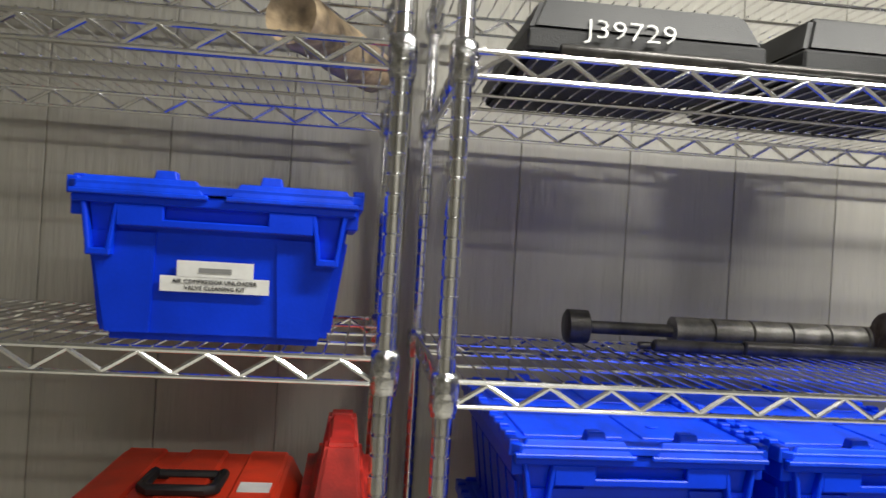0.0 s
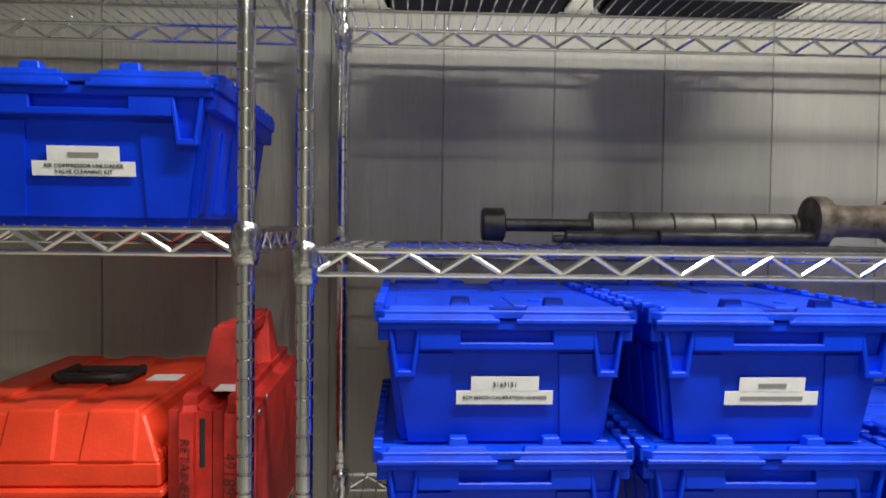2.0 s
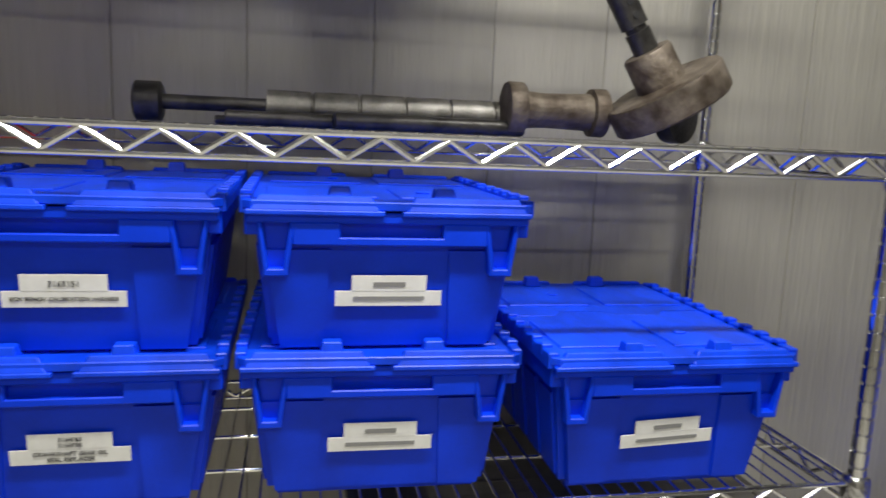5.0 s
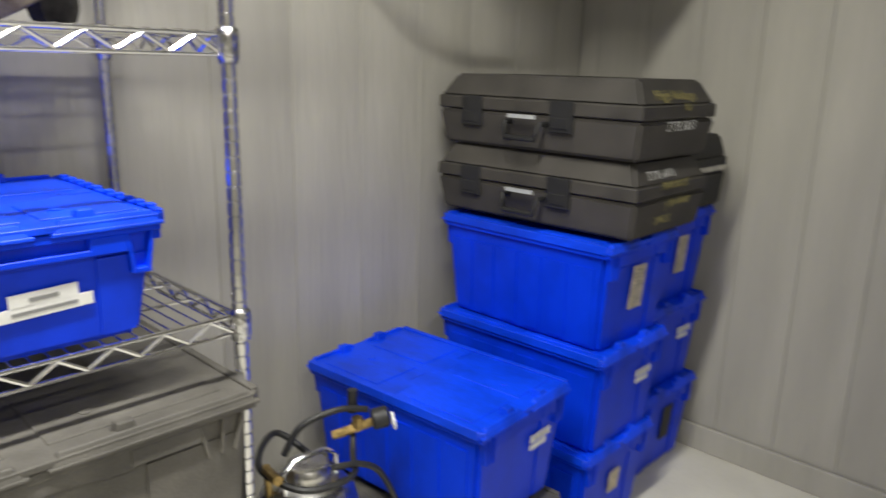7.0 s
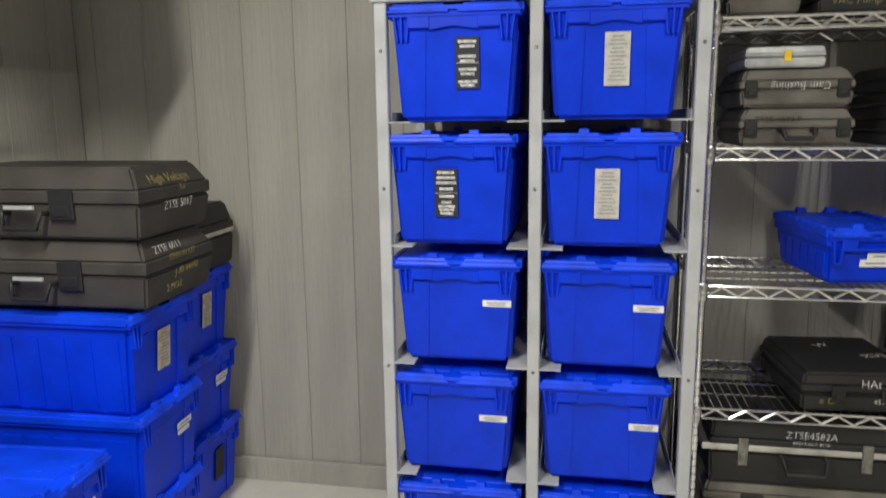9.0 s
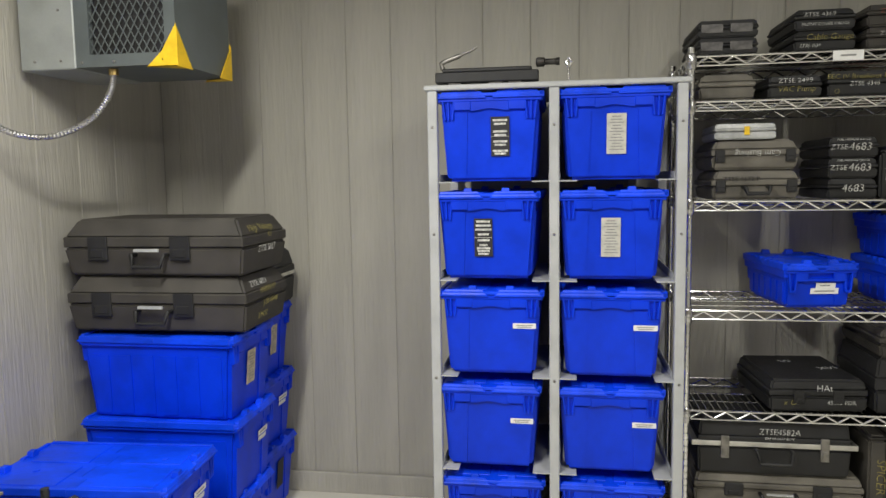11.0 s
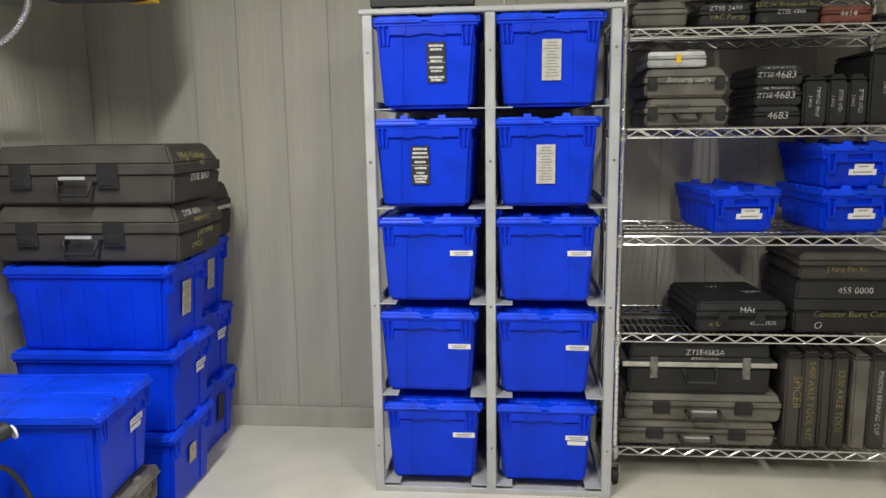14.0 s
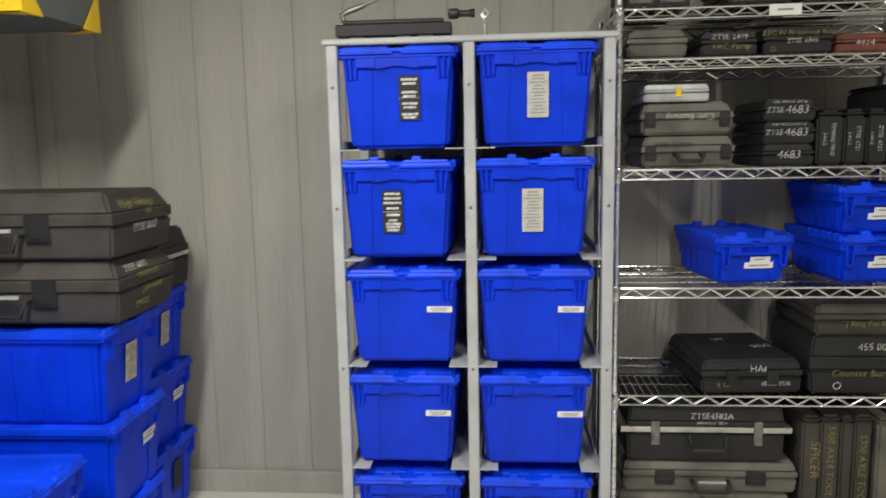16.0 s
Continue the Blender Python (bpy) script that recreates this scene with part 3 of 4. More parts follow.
# two long cases and a black one on the corner stack
PZ = 0.002 + PSTEP * 2 + PH + 0.004
LC = "long charcoal plastic tool case with handle, stacked on totes"
tool_case(LC, pose(2.70, 0.16, PZ, 0, 0, -89), 0.695, 0.41, 0.205, CASE, "cases on the corner stack", 0.038, (0.2, 0.66), tag=True,
          end_texts=(("ZTSE 6011", 0.034, CHALK, -0.06, 0.165), ("PINION KIT", 0.03, YPEN, 0.0, 0.135), ("J-30-44440", 0.032, YPEN, 0.02, 0.085), ("2 MOZ", 0.03, YPEN, -0.06, 0.045)))
tool_case(LC, pose(2.697, 0.158, PZ + 0.206, 0, 0, -90), 0.70, 0.41, 0.205, CASE, "cases on the corner stack", 0.04, (0.2, 0.66), tag=True,
          end_texts=(("High Voltage", 0.042, YPEN, -0.02, 0.165), ("Kit", 0.03, YPEN, 0.03, 0.135), ("ZTSE 5017", 0.036, CHALK, 0.0, 0.085)))
u = tool_case("black plastic case with pale stripe, on stacked totes", pose(3.105, 0.22, PZ, 0, 0, -90), 0.60, 0.34, 0.235, BLACK, "cases on the corner stack", 0.02, handle=False)
bm = B(); box(bm, -0.302, 0.302, -0.172, 0.172, 0.118, 0.134)
part("metal_band", bevel(bm, 0.002), BAND, u, "bright aluminium band")


def along(y):
    """A place on the caster shelving, drawn in to the length of its shelves."""
    return -1.78 + (y + 1.78) * 0.925


def row_case(y0, y1, z, h, d, mat, label, texts=(), set_back=0.0, turn=0.0, **more):
    """A case on the caster shelving: from y0 to y1, its front to the west."""
    y0, y1 = along(y0), along(y1)
    return tool_case(label, pose(RX + 0.012 + set_back + d / 2, (y0 + y1) / 2, z, 0, 0, -90 + turn), y0 - y1, d, h, mat, "tool cases on the caster shelving", texts=texts, **more)


G = 0.0058
BC, GC = "black plastic tool case with paint-pen writing", "worn grey plastic tool case on wire shelf"
# top shelf
for k in range(2):
    c = row_case(-1.778, -2.004, R1 + G + 0.062 * k, 0.06, 0.36, BLACK, "thin black case with two metal catches", taper=0.008, latches=(), handle=False, split=0.45)
    for f in (-0.055, 0.045):
        plate("catch", 0.075, 0.03, TOOL, c, pose(f, -0.1805, 0.03) @ FRONT, "dull metal catch plate", 0.003)
row_case(-2.13, -2.352, R1 + G, 0.072, 0.36, BLACK, BC, (("Cable Gauge", 0.03, YPEN, 0.015, 0.047), ("ZTSE 4539", 0.016, CHALK, -0.05, 0.018)), taper=0.012, latches=(), handle=False)
row_case(-2.13, -2.350, R1 + G + 0.073, 0.072, 0.36, BLACK, BC, (("ZTSE 4369", 0.024, CHALK, -0.02, 0.052), ("FRONT COVER GAUGE", 0.015, CHALK, 0.0, 0.018)), taper=0.012, latches=(), handle=False)
for k in range(2):
    row_case(-2.385, -2.64, R1 + G + 0.076 * k, 0.075, 0.36, CASE, BC, (("ZTSE 4816", 0.02, (CHALK, RUST)[k], -0.03, 0.05),), taper=0.012, latches=(), handle=False)
# second shelf
row_case(-1.785, -1.998, R2 + G, 0.092, 0.32, GREY, GC, taper=0.016, latches=(), handle=False)
row_case(-2.042, -2.238, R2 + G, 0.078, 0.3, BLACK, BC, (("ZTSE 2499", 0.026, CHALK, 0.0, 0.06), ("VAC Pump", 0.028, YPEN, 0.005, 0.03)), taper=0.008, latches=(), handle=False)
row_case(-2.257, -2.492, R2 + G, 0.088, 0.3, BLACK, BC, (("EEC IV Breakout Box", 0.026, YPEN, 0.0, 0.068), ("ZTSE 4346", 0.022, CHALK, 0.01, 0.042), ("O", 0.024, YPEN, -0.08, 0.017)), taper=0.008, latches=(), handle=False)
row_case(-2.502, -2.69, R2 + G, 0.06, 0.3, RUST, "small dull red case with white number", (("4414", 0.03, CHALK, 0.0, 0.03),), taper=0.008, latches=(), handle=False)
row_case(-2.705, -2.87, R2 + G, 0.03, 0.3, BLACK, "flat black case on the wire shelf", taper=0.006, latches=(), handle=False)
# third shelf
row_case(-1.842, -2.172, R3 + G, 0.108, 0.36, GREY, GC, (("ZTSE 4672 P", 0.024, CASE, -0.05, 0.075),), taper=0.022, latches=(0.1, 0.9), split=0.46)
c = row_case(-1.838, -2.164, R3 + G + 0.109, 0.108, 0.36, GREY, GC, (), taper=0.022, latches=(0.1, 0.9), split=0.46, handle=False)
lettering("Cam Bushing", 0.03, CHALK, c, pose(0.01, -0.1825, 0.058, 90, 180, 0))
c = row_case(-1.848, -2.078, R3 + G + 0.218, 0.055, 0.26, CLEAR, "cloudy clear plastic parts box on a case", taper=0.005, latches=(), handle=False)
plate("tab", 0.018, 0.03, YELLOW, c, pose(0.005, -0.131, 0.03) @ FRONT, "amber catch", 0.004)
for k in range(3):
    row_case(-2.268, -2.448, R3 + G + 0.073 * k, 0.071, 0.34, BLACK, "slim black case with white number, in a stack", (("4683", 0.038, CHALK, 0.02, 0.036), ("FUEL PRESSURE GAUGE", 0.0105, CHALK, 0.0, 0.062), ("ZTSE", 0.026, CHALK, -0.05, 0.036)) if k else (("4683", 0.038, CHALK, 0.0, 0.036),), taper=0.01, latches=(), handle=False)
for y0, y1, hh, words in ((-2.452, -2.544, 0.17, "TIMING PINS"), (-2.546, -2.62, 0.17, "ZTSE 4721"), (-2.622, -2.695, 0.17, "ZTSE 4722"), (-2.698, -2.845, 0.262, "SEAL INSTALLER")):
    c = row_case(y0, y1, R3 + G, hh, 0.32, BLACK, "black case standing on edge with white writing", taper=0.004, split=0.95, latches=(), handle=False)
    lettering(words, 0.019, CHALK, c, pose(0.008, -0.1615, hh / 2, 90, 90, 0))
    lettering("J-4412", 0.016, CHALK, c, pose(-0.018, -0.1615, hh / 2, 90, 90, 0))
    bm = B(); box(bm, -0.02, 0.02, -0.15, -0.06, hh - 0.001, hh + 0.012)
    part("hinge_block", bevel(bm, 0.003), BLACK, c)
# fourth shelf: flat totes
for y, z, d in ((-2.24, 0, 0.215), (-2.685, 0, 0.215), (-2.682, 0.164, 0.215)):
    u, f = tote("flat blue plastic tote with white label on shelf", pose(RX + 0.012 + d, along(y) + 0.005, R4 + G + z, 0, 0, -90 + (7 if y > -2.5 else 3 if z else 5)), 0.178, "flat blue totes on the caster shelving", wt=0.272, length=0.42, wb=0.225, low=True)
    m = f(0.02, 0.075, 0.006)
    plate("label", 0.1, 0.022, WHITE, u, m @ pose(0, -0.01, 0), "white paper label")
    plate("label", 0.07, 0.02, WHITE, u, m @ pose(0.003, 0.011, 0), "white paper label")
    bars([(0, -0.01, 0.07), (0, 0.011, 0.035)], GREYINK, u, m @ pose(0, 0, 0.0014), 0.004)
# fifth shelf
c = row_case(-2.06, -2.436, R5 + G, 0.118, 0.40, BLACK, "black plastic case lying flat with chalky writing", (("HAt", 0.034, CHALK, 0.02, 0.088), ("45665 PDR", 0.022, CHALK, 0.08, 0.035), ("x O", 0.03, YPEN, -0.1, 0.035)), taper=0.012, latches=(0.3, 0.7), turn=4, handle=False)
lettering("W", 0.05, CHALK, c, pose(-0.02, 0.08, 0.119, 0, 0, 20))
lettering("XVI", 0.05, CHALK, c, pose(0.1, -0.02, 0.119, 0, 0, 15))
row_case(-2.468, -2.878, R5 + G, 0.205, 0.38, BLACK, BC, (("455 0000", 0.034, CHALK, 0.03, 0.165), ("Counter Bore Cutter", 0.034, YPEN, 0.03, 0.075), ("O", 0.04, CHALK, -0.1, 0.03)), taper=0.014, latches=(), handle=False, split=0.42)
row_case(-2.478, -2.855, R5 + G + 0.206, 0.105, 0.38, CASE, "charcoal case with yellow writing on a black case", (("J Ring Pin Kit", 0.028, YPEN, 0.0, 0.042),), taper=0.016, latches=(), handle=False)
# bottom shelf
row_case(-1.768, -2.424, R6 + G, 0.10, 0.40, GREY, "worn grey case with black latches and handle", taper=0.012, latches=(0.24, 0.76), tag=True)
row_case(-1.795, -2.446, R6 + G + 0.101, 0.115, 0.40, GREY, "worn grey case with black latches and handle", taper=0.016, latches=(0.24, 0.76), tag=True)
c = row_case(-1.808, -2.392, R6 + G + 0.217, 0.205, 0.38, BLACK, "black case with aluminium band and steel latches", (("ZTSE4582A", 0.03, CHALK, 0.02, 0.165), ("BREAKOUT BOX", 0.014, CHALK, 0.02, 0.142)), taper=0.01, latches=(0.18, 0.83), latch_mat=STEEL, split=0.52)
bm = B(); box(bm, -0.2935, 0.2935, -0.1915, 0.1915, 0.106, 0.126)
part("metal_band", bevel(bm, 0.002), BAND, c, "bright aluminium band")
for y0, y1, hh, mat, words in ((-2.455, -2.52, 0.385, CASE, ""), (-2.522, -2.592, 0.39, CASE, "S400 AXLE TOOL KIT"), (-2.594, -2.64, 0.385, CASE, ""), (-2.642, -2.705, 0.39, CASE, "S300 AXLE TOOL"), (-2.725, -2.79, 0.38, GREY, ""), (-2.792, -2.868, 0.385, CASE, "PINION BEARING CUP")):
    c = row_case(y0, y1, R6 + G, hh, 0.38, mat, "dark case standing on edge with yellow lettering", taper=0.004, split=0.96, latches=(), handle=False)
    if words:
        lettering(words, 0.026 if y0 < -2.78 else 0.034, CHALK if mat is GREY or y0 < -2.78 else YPEN, c, pose(0.0, -0.1925, hh / 2, 90, 90, 0))
    elif y0 > -2.5:
        lettering("SPICER", 0.045, YPEN, c, pose(0.012, -0.1925, hh * 0.6, 90, 90, 0))
tag = thing("shelf_tag", "white card tag clipped to the shelf edge", "tag", pose(RX - 0.007, along(-2.318), R1 - 0.016, 0, 0, -90))
plate("card", 0.10, 0.034, WHITE, tag, FRONT)
bars([(0, 0, 0.05)], GREYINK, tag, pose(0, -0.0014, 0) @ FRONT, 0.006)

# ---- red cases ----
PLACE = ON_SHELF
RZ = T_LOW + 0.0055
box_red = thing("tool_box", "orange-red plastic tool box with dark handle on shelf", "tool box", pose(-0.412, 0.262, RZ))
bm = B(); frustum(bm, 0, 0.37, 0.49, 0.152, 0.395, 0.51)
part("body", bevel(bm, 0.008, 2), ORANGE, box_red)
bm = B(); frustum(bm, 0.153, 0.412, 0.53, 0.167, 0.412, 0.53)
part("rim", bevel(bm, 0.004), ORANGE, box_red)
bm = B()
frustum(bm, 0.168, 0.40, 0.515, 0.205, 0.395, 0.51)
frustum(bm, 0.2025, 0.395, 0.51, 0.272, 0.33, 0.455)
for x in (-0.12, 0.0, 0.12):
    frustum(bm, 0.205, 0.085, 0.516, 0.278, 0.075, 0.46, x)
for k in range(5):
    box(bm, 0.17, 0.196, -0.24 + k * 0.016, -0.232 + k * 0.016, 0.168, 0.22)
lid = part("lid", bevel(bm, 0.004), ORANGE, box_red, "ribbed red lid")
bm = B(); tube(bm, [(-0.06, 0.055, 0.284), (-0.06, -0.03, 0.285), (-0.045, -0.045, 0.286), (0.045, -0.045, 0.286), (0.06, -0.03, 0.285), (0.06, 0.055, 0.284)], 0.010, 8)
tube(bm, [(-0.065, 0.055, 0.281), (0.065, 0.055, 0.281)], 0.009, 8)
part("handle", bm, RUBBER, lid, "dark grey folding handle", smooth=True)
plate("label", 0.055, 0.05, WHITE, box_red, pose(0.122, 0.0, 0.2785), "white paper label")
lettering("918530", 0.034, SCRAWL, box_red, pose(0.05, -0.2565, 0.112, 90))
lettering("Replacer GEAR", 0.03, SCRAWL, box_red, pose(0.02, -0.2545, 0.07, 90))

red = thing("tool_case", "scuffed red plastic case standing on edge", "tool case", pose(-0.145, 0.25, RZ, 0, 0, 1))
bm = B(); box(bm, -0.065, 0.0, -0.25, 0.25, 0, 0.302)
part("shell", bevel(bm, 0.022, 3), RED, red, smooth=True)
bm = B(); box(bm, 0.0015, 0.065, -0.25, 0.25, 0, 0.302)
part("shell", bevel(bm, 0.022, 3), RED, red, smooth=True)
bm = B()
for y0, y1 in ((-0.13, -0.075), (0.075, 0.13)):
    hexa(bm, [(-0.04, y0 - 0.03, 0.292), (0.04, y0 - 0.03, 0.292), (0.04, y1 + 0.02, 0.292), (-0.04, y1 + 0.02, 0.292)], [(-0.025, y0 + 0.01, 0.395), (0.025, y0 + 0.01, 0.395), (0.025, y1, 0.395), (-0.025, y1, 0.395)])
box(bm, -0.022, 0.022, -0.115, 0.115, 0.365, 0.393)
part("handle", bevel(bm, 0.006, 2), RED, red, "moulded red grip")
bm = B(); box(bm, -0.012, -0.004, -0.254, -0.25, 0.2, 0.275)
part("catch", bevel(bm, 0.0015), RUBBER, red, "black catch slot")
plate("label", 0.05, 0.06, WHITE, red, pose(0.02, -0.17, 0.3025), "torn paper label")
for y, z in ((-0.2, 0.27), (-0.14, 0.28), (-0.2, 0.1)):
    bm = B(); lathe(bm, [(0.006, 0), (0.005, 0.003)], 10, pose(0.065, y, z, 0, 90, 0))
    part("rivet", bm, STEEL, red)
lettering("RETAINER CRNK SEAL", 0.021, SCRAWL, red, pose(-0.035, -0.2512, 0.14, 90, 90, 0))
lettering("491899100", 0.026, SCRAWL, red, pose(0.03, -0.2512, 0.165, 90, 90, 0))

# ---- bars and cast parts on the middle shelf ----
MZ = T_MID + 0.0055
ALONG = lambda x, y, z: pose(x, y, z, 0, 90, 0)
puller = thing("puller_bar", "steel puller bar with black knob and ringed sleeve", "tool", pose(0.05, 0.47, MZ))
bm = B(); lathe(bm, [(0.03, 0), (0.036, 0.004), (0.036, 0.046), (0.028, 0.05)], 18, ALONG(0.255, 0, 0.0365))
part("knob", bm, TOOL, puller, "black knurled knob", smooth=True)
bm = B(); lathe(bm, [(0.014, 0), (0.014, 0.2)], 14, ALONG(0.305, 0, 0.0365))
part("rod", bm, TOOL, puller, smooth=True)
bm = B()
prof = [(0.014, 0), (0.031, 0.002)]
for k in range(5):
    prof += [(0.031, 0.088 * (k + 1) - 0.006), (0.026, 0.088 * (k + 1) - 0.004), (0.026, 0.088 * (k + 1) - 0.001), (0.031, 0.088 * (k + 1) + 0.001)]
lathe(bm, prof + [(0.031, 0.455), (0.014, 0.456)], 20, ALONG(0.488, 0, 0.0365))
part("sleeve", bm, STEEL, puller, "ringed bright steel sleeve", smooth=True)
for x0, x1, y, r in ((0.47, 0.66, 0.395, 0.013), (0.662, 1.02, 0.395, 0.015), (0.45, 0.95, 0.425, 0.008)):
    bar = thing("steel_bar", "oily black steel bar lying on the shelf", "bar", pose(x0, y, MZ + r), "loose bars")
    bm = B(); lathe(bm, [(r * 0.8, 0), (r, 0.003), (r, x1 - x0 - 0.003), (r * 0.8, x1 - x0)], 14, ALONG(0, 0, 0))
    part("shaft", bm, TOOL, bar, smooth=True)
spool = thing("flanged_spool", "rusty cast spool with two flanges on shelf", "machine part", pose(0.985, 0.41, MZ))
bm = B(); lathe(bm, [(0.03, 0), (0.05, 0.001), (0.052, 0.004), (0.052, 0.03), (0.05, 0.034), (0.036, 0.036), (0.033, 0.08), (0.036, 0.17), (0.03, 0.172)], 24, ALONG(0, 0, 0.052))
part("casting", bm, CAST, spool, smooth=True)
bm = B(); lathe(bm, [(0.03, 0.171), (0.046, 0.173), (0.047, 0.2), (0.03, 0.203)], 24, ALONG(0, 0, 0.052))
part("end_flange", bm, CAST, spool, smooth=True)
hub = thing("flanged_hub", "worn iron hub leaning with its flange tilted", "machine part", pose(1.275, 0.34, MZ + 0.1, 0, -32, 0))
bm = B(); lathe(bm, [(0.04, -0.046), (0.111, -0.045), (0.115, -0.041), (0.115, 0.006), (0.112, 0.01), (0.05, 0.011), (0.047, 0.012), (0.046, 0.075), (0.043, 0.079), (0.026, 0.08)], 28)
part("flange", bm, CAST, hub, smooth=True)
bm = B(); lathe(bm, [(0.024, 0.078), (0.024, 0.12), (0.02, 0.121), (0.02, 0.13), (0.026, 0.131), (0.026, 0.26), (0.02, 0.262)], 20)
tubepart = part("spindle", bm, TOOL, hub, "dark spindle with holes", smooth=True)
for k in range(4):
    bm = B(); lathe(bm, [(0.007, 0), (0.007, 0.0015), (0.004, 0.0015)], 10, pose(0, -0.0255, 0.15 + k * 0.027, 90))
    part("hole", bm, RUBBER, tubepart)
bm = B(); lathe(bm, [(0.014, 0), (0.014, 0.0016), (0.009, 0.0016)], 14, pose(0.055, -0.05, -0.027, 90, 0, 45))
part("bolt_hole", bm, RUBBER, hub)
ring = thing("bearing_ring", "dark bearing ring standing behind the hub", "machine part", pose(1.36, 0.44, MZ + 0.055))
bm = B(); lathe(bm, [(0.035, -0.02), (0.055, -0.018), (0.055, 0.018), (0.035, 0.02)], 24, pose(0, 0, 0, 90, 0, 30))
part("ring", bm, TOOL, ring, smooth=True)

# upper shelf
UZ = T_UP + 0.0055
c = tool_case("black hard case with white painted number", pose(0.283, 0.235, UZ), 0.375, 0.42, 0.10, BLACK, "black cases on the upper shelf", 0.025, (), False, texts=(("J39729", 0.052, CHALK, -0.03, 0.048),), split=0.12)
c = tool_case("black hard case beside another on the upper shelf", pose(0.73, 0.235, UZ), 0.40, 0.42, 0.11, BLACK, "black cases on the upper shelf", 0.025, (), False, texts=(("J-49027", 0.036, CHALK, 0.0, 0.055),), split=0.12)
bar = thing("steel_bar", "black rod lying along the shelf front", "bar", pose(0.14, 0.0, T_UP + 0.0135), "loose bars")
bm = B(); lathe(bm, [(0.006, 0), (0.008, 0.003), (0.008, 0.28), (0.0065, 0.285), (0.0065, 0.6)] + [(0.0085 - 0.002 * (k % 2), 0.6 + 0.012 * k) for k in range(1, 12)], 12, ALONG(0, 0, 0))
part("shaft", bm, TOOL, bar, smooth=True)
roll = thing("foam_roll", "soiled tan foam roll lying on the upper shelf", "roll", pose(-0.255, 0.08, UZ + 0.045, 0, 0, 0))
bm = B(); lathe(bm, [(0.02, 0.012), (0.03, 0.004), (0.043, 0), (0.045, 0.02), (0.042, 0.12), (0.045, 0.2), (0.041, 0.34), (0.02, 0.35)], 20, pose(0, 0, 0, -90, 0, -22))
part("foam", bm, TAN, roll, smooth=True)

PLACE = Matrix()

# ---- on top of the grey rack ----
dev = thing("manifold_bar", "black bar tool with hose ends on the rack", "tool", pose(2.80, -1.03, 1.8305, 0, 0, -90))
bm = B(); box(bm, -0.19, 0.185, -0.03, 0.03, 0.012, 0.05); box(bm, -0.165, 0.16, -0.022, 0.022, 0.05, 0.064)
part("bar", bevel(bm, 0.003), BLACK, dev)
for x in (-0.12, 0.03, 0.1):
    bm = B(); box(bm, x - 0.025, x + 0.025, -0.025, 0.025, 0, 0.012)
    part("foot", bevel(bm, 0.002), TOOL, dev)
bm = B(); tube(bm, [(-0.165, 0, 0.064), (-0.172, 0, 0.085), (-0.15, 0, 0.096), (-0.10, 0, 0.112)], 0.009, 10); tube(bm, [(-0.10, 0, 0.112), (-0.06, 0, 0.128), (-0.04, 0, 0.14)], 0.0045, 8)
part("lever", bm, STEEL, dev, "dull steel lever", smooth=True)
bm = B(); lathe(bm, [(0.012, 0), (0.017, 0.004), (0.017, 0.03), (0.011, 0.034), (0.011, 0.07), (0.014, 0.072), (0.014, 0.085)], 14, ALONG(0.175, 0, 0.078))
part("coupler", bm, TOOL, dev, "dark hose coupler", smooth=True)
hook = thing("eye_bolt", "bright steel eye bolt on the rack top", "bolt", pose(2.80, -1.322, 1.8305))
bm = B(); tube(bm, [(0, 0, 0), (0, 0, 0.055), (0, 0.012, 0.075), (0, 0, 0.088), (0, -0.012, 0.075), (0, 0, 0.058)], 0.0055, 8)
part("shank", bm, CHROME, hook, smooth=True)

# ---- pressure tank beside the shelving ----
tank = thing("pressure_tank", "stainless pressure tank with hoses on the floor", "tank", pose(1.685, 0.09, 0))
bm = B(); lathe(bm, [(0.10, 0), (0.113, 0.004), (0.115, 0.06), (0.112, 0.064), (0.112, 0.40), (0.115, 0.405), (0.115, 0.43), (0.112, 0.436), (0.105, 0.47), (0.085, 0.495), (0.05, 0.508), (0.02, 0.512)], 36)
part("vessel", bm, STAINLESS, tank, smooth=True)
bm = B(); lathe(bm, [(0.048, 0.505), (0.05, 0.51), (0.05, 0.53), (0.044, 0.54), (0.03, 0.543)], 24)
part("cap", bm, STAINLESS, tank, smooth=True)
bm = B(); tube(bm, [(-0.07, -0.02, 0.49), (-0.075, -0.02, 0.55), (-0.05, -0.02, 0.57), (0.03, -0.02, 0.57), (0.06, -0.02, 0.55), (0.065, -0.02, 0.495)], 0.006, 8)
part("bail", bm, CHROME, tank, smooth=True)
bm = B()
for k in range(14):
    a0, a1 = [-2.6 + 1.7 * j / 14 for j in (k, k + 1)]
    r = 0.1135
    hexa(bm, [(r * math.cos(a0), r * math.sin(a0), 0.2), (r * math.cos(a1), r * math.sin(a1), 0.2), ((r - 0.001) * math.cos(a1), (r - 0.001) * math.sin(a1), 0.2), ((r - 0.001) * math.cos(a0), (r - 0.001) * math.sin(a0), 0.2)],
         [(r * math.cos(a0), r * math.sin(a0), 0.36), (r * math.cos(a1), r * math.sin(a1), 0.36), ((r - 0.001) * math.cos(a1), (r - 0.001) * math.sin(a1), 0.36), ((r - 0.001) * math.cos(a0), (r - 0.001) * math.sin(a0), 0.36)])
part("label", bm, WHITE, tank, "white printed wrap label")
bm = B(); tube(bm, [(-0.085, 0.02, 0.48), (-0.09, 0.02, 0.56)], 0.008, 8); tube(bm, [(-0.09, 0.02, 0.55), (-0.10, -0.04, 0.555)], 0.011, 8)
part("valve", bm, BRASS, tank, "brass valve", smooth=True)


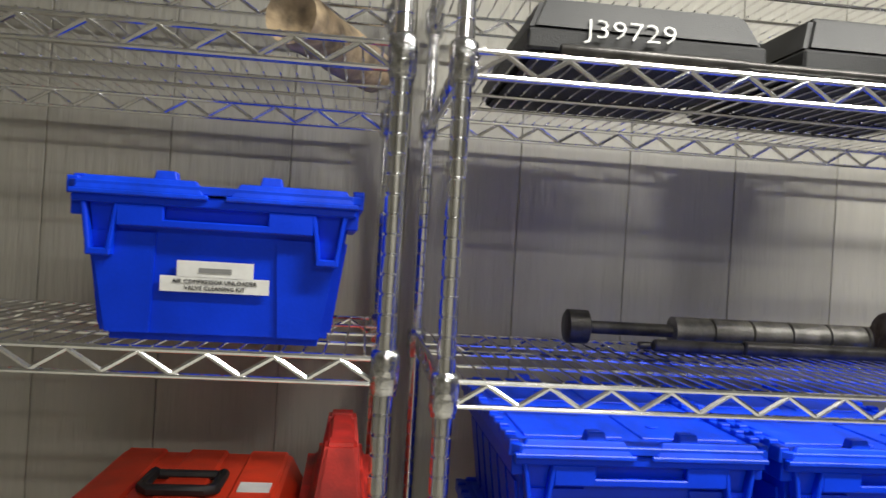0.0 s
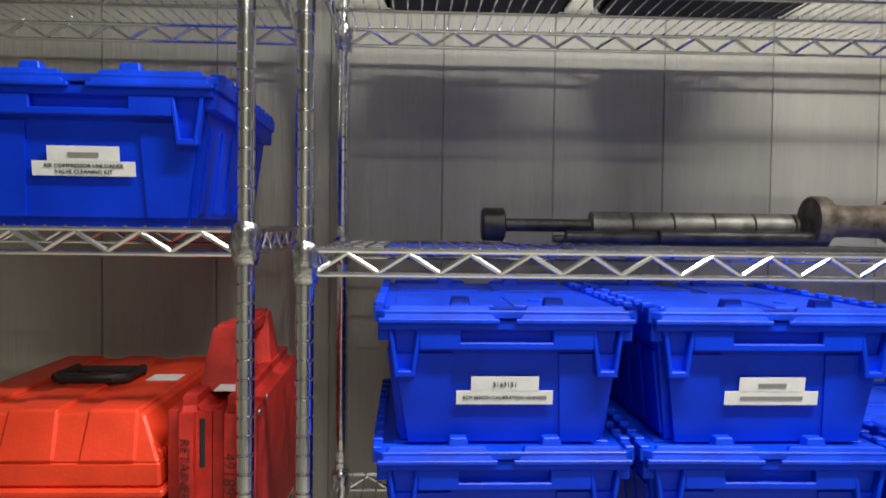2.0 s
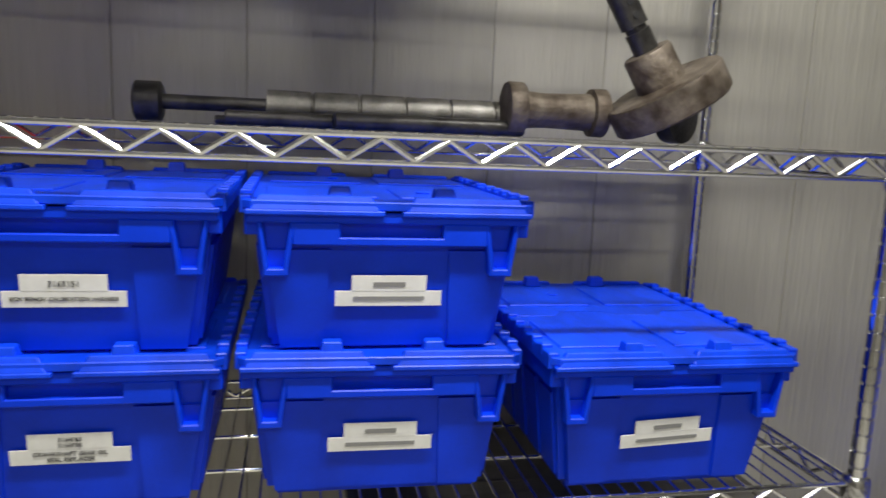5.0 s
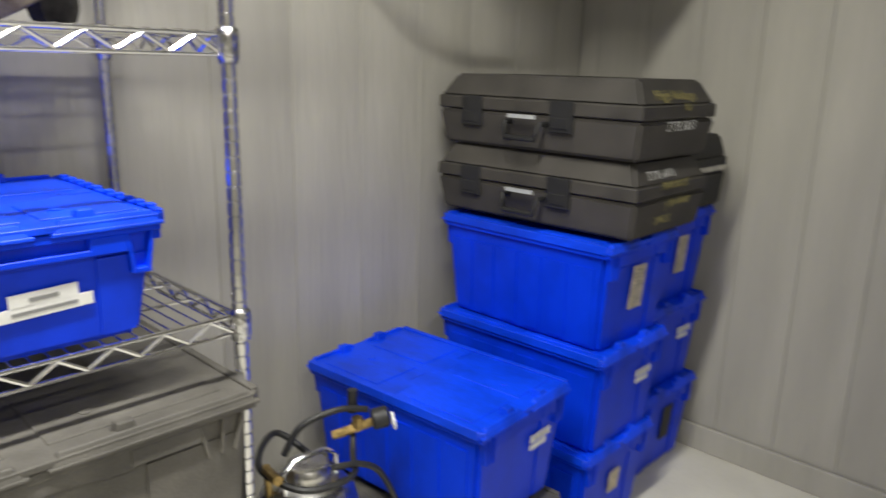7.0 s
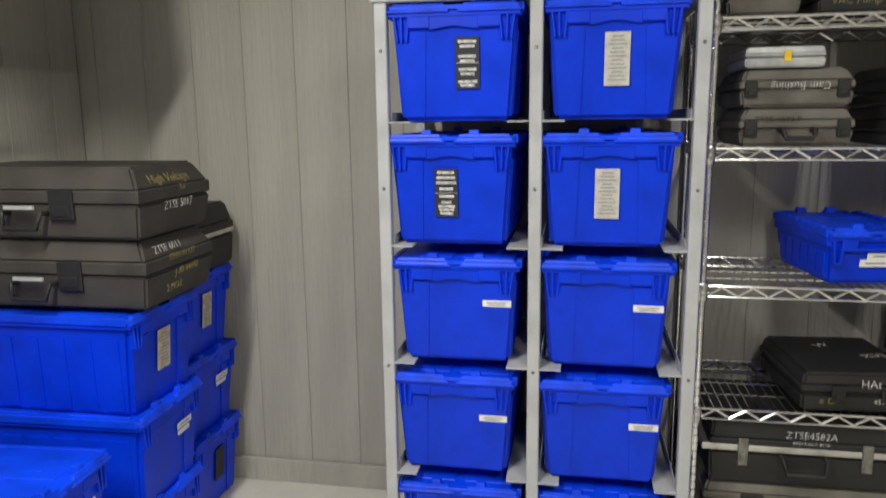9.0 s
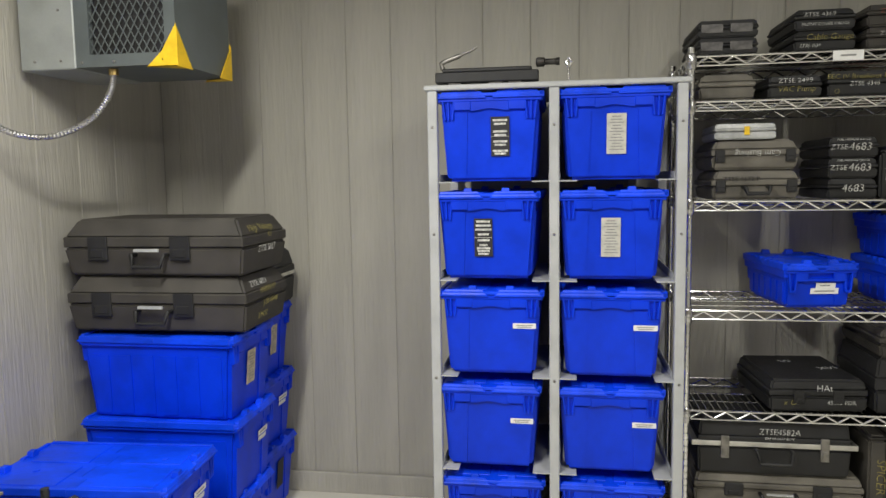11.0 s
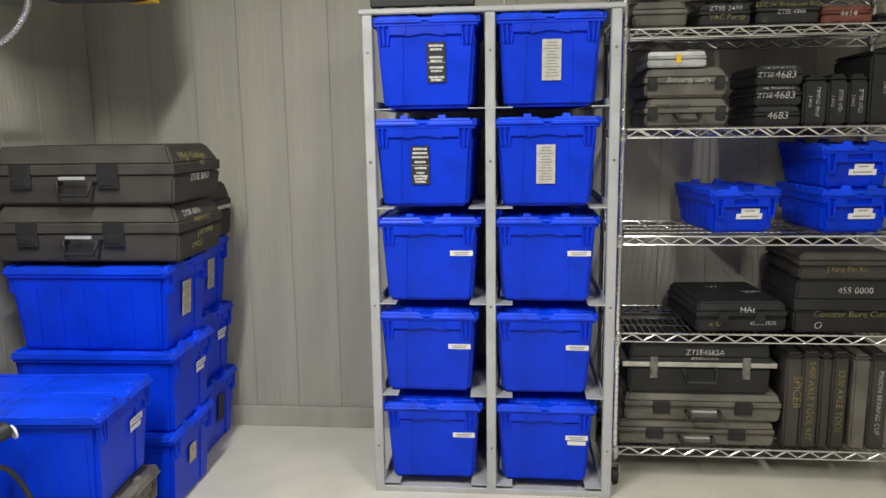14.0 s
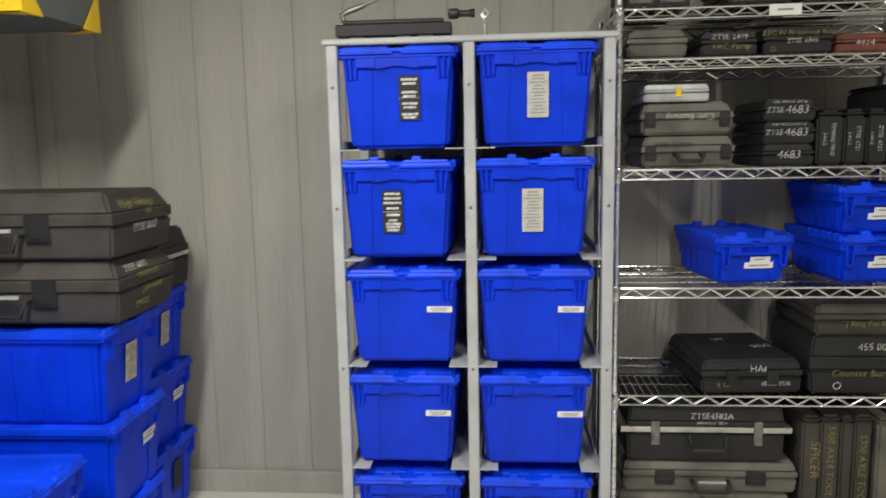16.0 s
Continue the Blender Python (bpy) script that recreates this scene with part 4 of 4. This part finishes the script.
def curve_points(pts, n=10):
    """A smooth line through the points."""
    pts = [Vector(p) for p in pts]
    out = []
    for i in range(len(pts) - 1):
        p0, p1, p2, p3 = pts[max(i - 1, 0)], pts[i], pts[i + 1], pts[min(i + 2, len(pts) - 1)]
        for k in range(n):
            t = k / n
            out.append(0.5 * ((2 * p1) + (p2 - p0) * t + (2 * p0 - 5 * p1 + 4 * p2 - p3) * t * t + (3 * p1 - p0 - 3 * p2 + p3) * t ** 3))
    return out + [pts[-1]]


for pts in ([(0.06, 0.04, 0.5), (0.0, 0.12, 0.565), (-0.09, 0.05, 0.545), (-0.06, -0.07, 0.53), (0.05, -0.09, 0.525), (0.11, -0.02, 0.53), (0.15, 0.03, 0.57)],
            [(-0.02, 0.06, 0.54), (0.02, 0.05, 0.6), (0.1, 0.02, 0.625), (0.17, 0.0, 0.61)],
            [(0.02, -0.06, 0.545), (0.09, -0.08, 0.535), (0.15, -0.08, 0.48), (0.19, -0.1, 0.36), (0.2, -0.12, 0.2), (0.18, -0.14, 0.03)]):
    bm = B(); tube(bm, curve_points(pts), 0.0075, 8)
    part("hose", bm, RUBBER, tank, "black rubber hose", smooth=True)
bm = B(); tube(bm, [(0.09, 0.03, 0.56), (0.14, 0.0, 0.575), (0.19, -0.01, 0.58)], 0.011, 8); tube(bm, [(0.14, 0, 0.57), (0.14, 0, 0.6)], 0.013, 8)
part("fitting", bm, BRASS, tank, "brass fitting", smooth=True)
bm = B(); lathe(bm, [(0.02, 0), (0.025, 0.004), (0.025, 0.035), (0.02, 0.04)], 18, pose(0.175, -0.01, 0.585, 80, 0, 60)); tube(bm, [(0.15, 0.03, 0.6), (0.15, 0.03, 0.655)], 0.012, 10)
part("regulator", bm, RUBBER, tank, "black regulator", smooth=True)
bm = B(); lathe(bm, [(0.021, 0), (0.021, 0.006)], 18, pose(0.215, -0.035, 0.578, 80, 0, 60))
part("gauge", bm, WHITE, tank, "white gauge face", smooth=True)

# ---- unit heater in the corner ----
heater = thing("unit_heater", "dark grey unit heater with yellow corner guards", "heater", pose(2.4, 0, 1.888))
bm = B(); box(bm, 0.0, 0.40, 0.345, 0.555, 0, 0.50)
part("side_housing", bevel(bm, 0.004), HEATSIDE, heater, "pale grey sheet metal housing")
bm = B()
box(bm, 0.03, 0.40, -0.028, 0.342, 0.004, 0.50)
for y0, y1, z0, z1 in ((-0.028, 0.342, 0.0, 0.045), (-0.028, 0.342, 0.44, 0.5), (-0.028, 0.012, 0.045, 0.44), (0.29, 0.342, 0.045, 0.44)):
    box(bm, 0.0, 0.03, y0, y1, z0 + (0.004 if z0 == 0 else 0), z1)
part("cabinet", bm, HEAT, heater)
# a black sheet stands in for the shade inside the cabinet
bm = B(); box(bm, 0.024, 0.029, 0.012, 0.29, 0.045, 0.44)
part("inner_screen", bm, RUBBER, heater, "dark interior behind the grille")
for k in range(26):
    for s in (-1, 1):
        c0 = 0.012 + (k - 13) * 0.028
        pts = []
        # a bar of the diamond mesh, cut at the frame
        lo, hi = 0.0, 0.395
        y_at = (lambda t: c0 + 0.55 * t) if s > 0 else (lambda t: 0.302 - c0 - 0.55 * t + 0.0)
        ts = [t for t in [j * 0.395 / 60 for j in range(61)] if 0.012 <= y_at(t) <= 0.29]
        if len(ts) < 3:
            continue
        bm = B(); tube(bm, [(0.006, y_at(ts[0]), 0.045 + ts[0]), (0.006, y_at(ts[-1]), 0.045 + ts[-1])], 0.0022, 4)
        part("grille_bar", bm, HEAT, heater)
for x, flip in ((-0.004, 1), (0.404, -1)):
    bm = B()
    a = pose(x, -0.032, -0.004)
    prism(bm, [(0, 0), (0.10 if flip > 0 else -0.10, 0), (0.0, 0.13)], a @ pose(0, 0, 0, 90), 0.003)
    prism(bm, [(0, 0), (0.11, 0), (0.055, 0.05), (0.0, 0.14)], a @ pose(0, 0, 0, 90, 0, 90), 0.003 * flip)
    prism(bm, [(0, 0), (0.07 * flip, 0), (0, 0.11)], a, 0.003)
    part("corner_guard", bm, YELLOW, heater, "yellow corner guard")
for y, z in ((0.40, 0.03), (0.40, 0.2), (0.5, 0.03), (0.32, 0.02), (0.02, 0.02), (0.2, 0.02)):
    bm = B(); lathe(bm, [(0.005, 0), (0.005, 0.002), (0.003, 0.004)], 8, pose(0, y, z, 0, -90, 0))
    part("screw", bm, STEEL, heater)
for y in (0.05, 0.48):
    bm = B(); tube(bm, [(0.2, y, 0.5), (0.2, y, CZ - 1.888)], 0.006, 8)
    part("hanger_rod", bm, STEEL, heater)
conduit = thing("flexible_conduit", "ribbed metal conduit hanging from the heater", "conduit", pose(0, 0, 0))
line = curve_points([(2.44, 0.23, 1.892), (2.435, 0.245, 1.81), (2.395, 0.30, 1.715), (2.305, 0.39, 1.655), (2.215, 0.475, 1.67), (2.165, 0.53, 1.75), (2.15, 0.555, 1.90), (2.15, 0.561, 2.3), (2.15, 0.561, 2.675)], 24)
bm = B(); tube(bm, line, [0.0115 if k % 2 else 0.0095 for k in range(len(line))], 10)
part("armour", bm, STAINLESS, conduit)
bm = B(); lathe(bm, [(0.016, 0), (0.016, 0.02), (0.013, 0.022)], 12, pose(2.44, 0.23, 1.868))
part("connector", bm, BRASS, conduit)
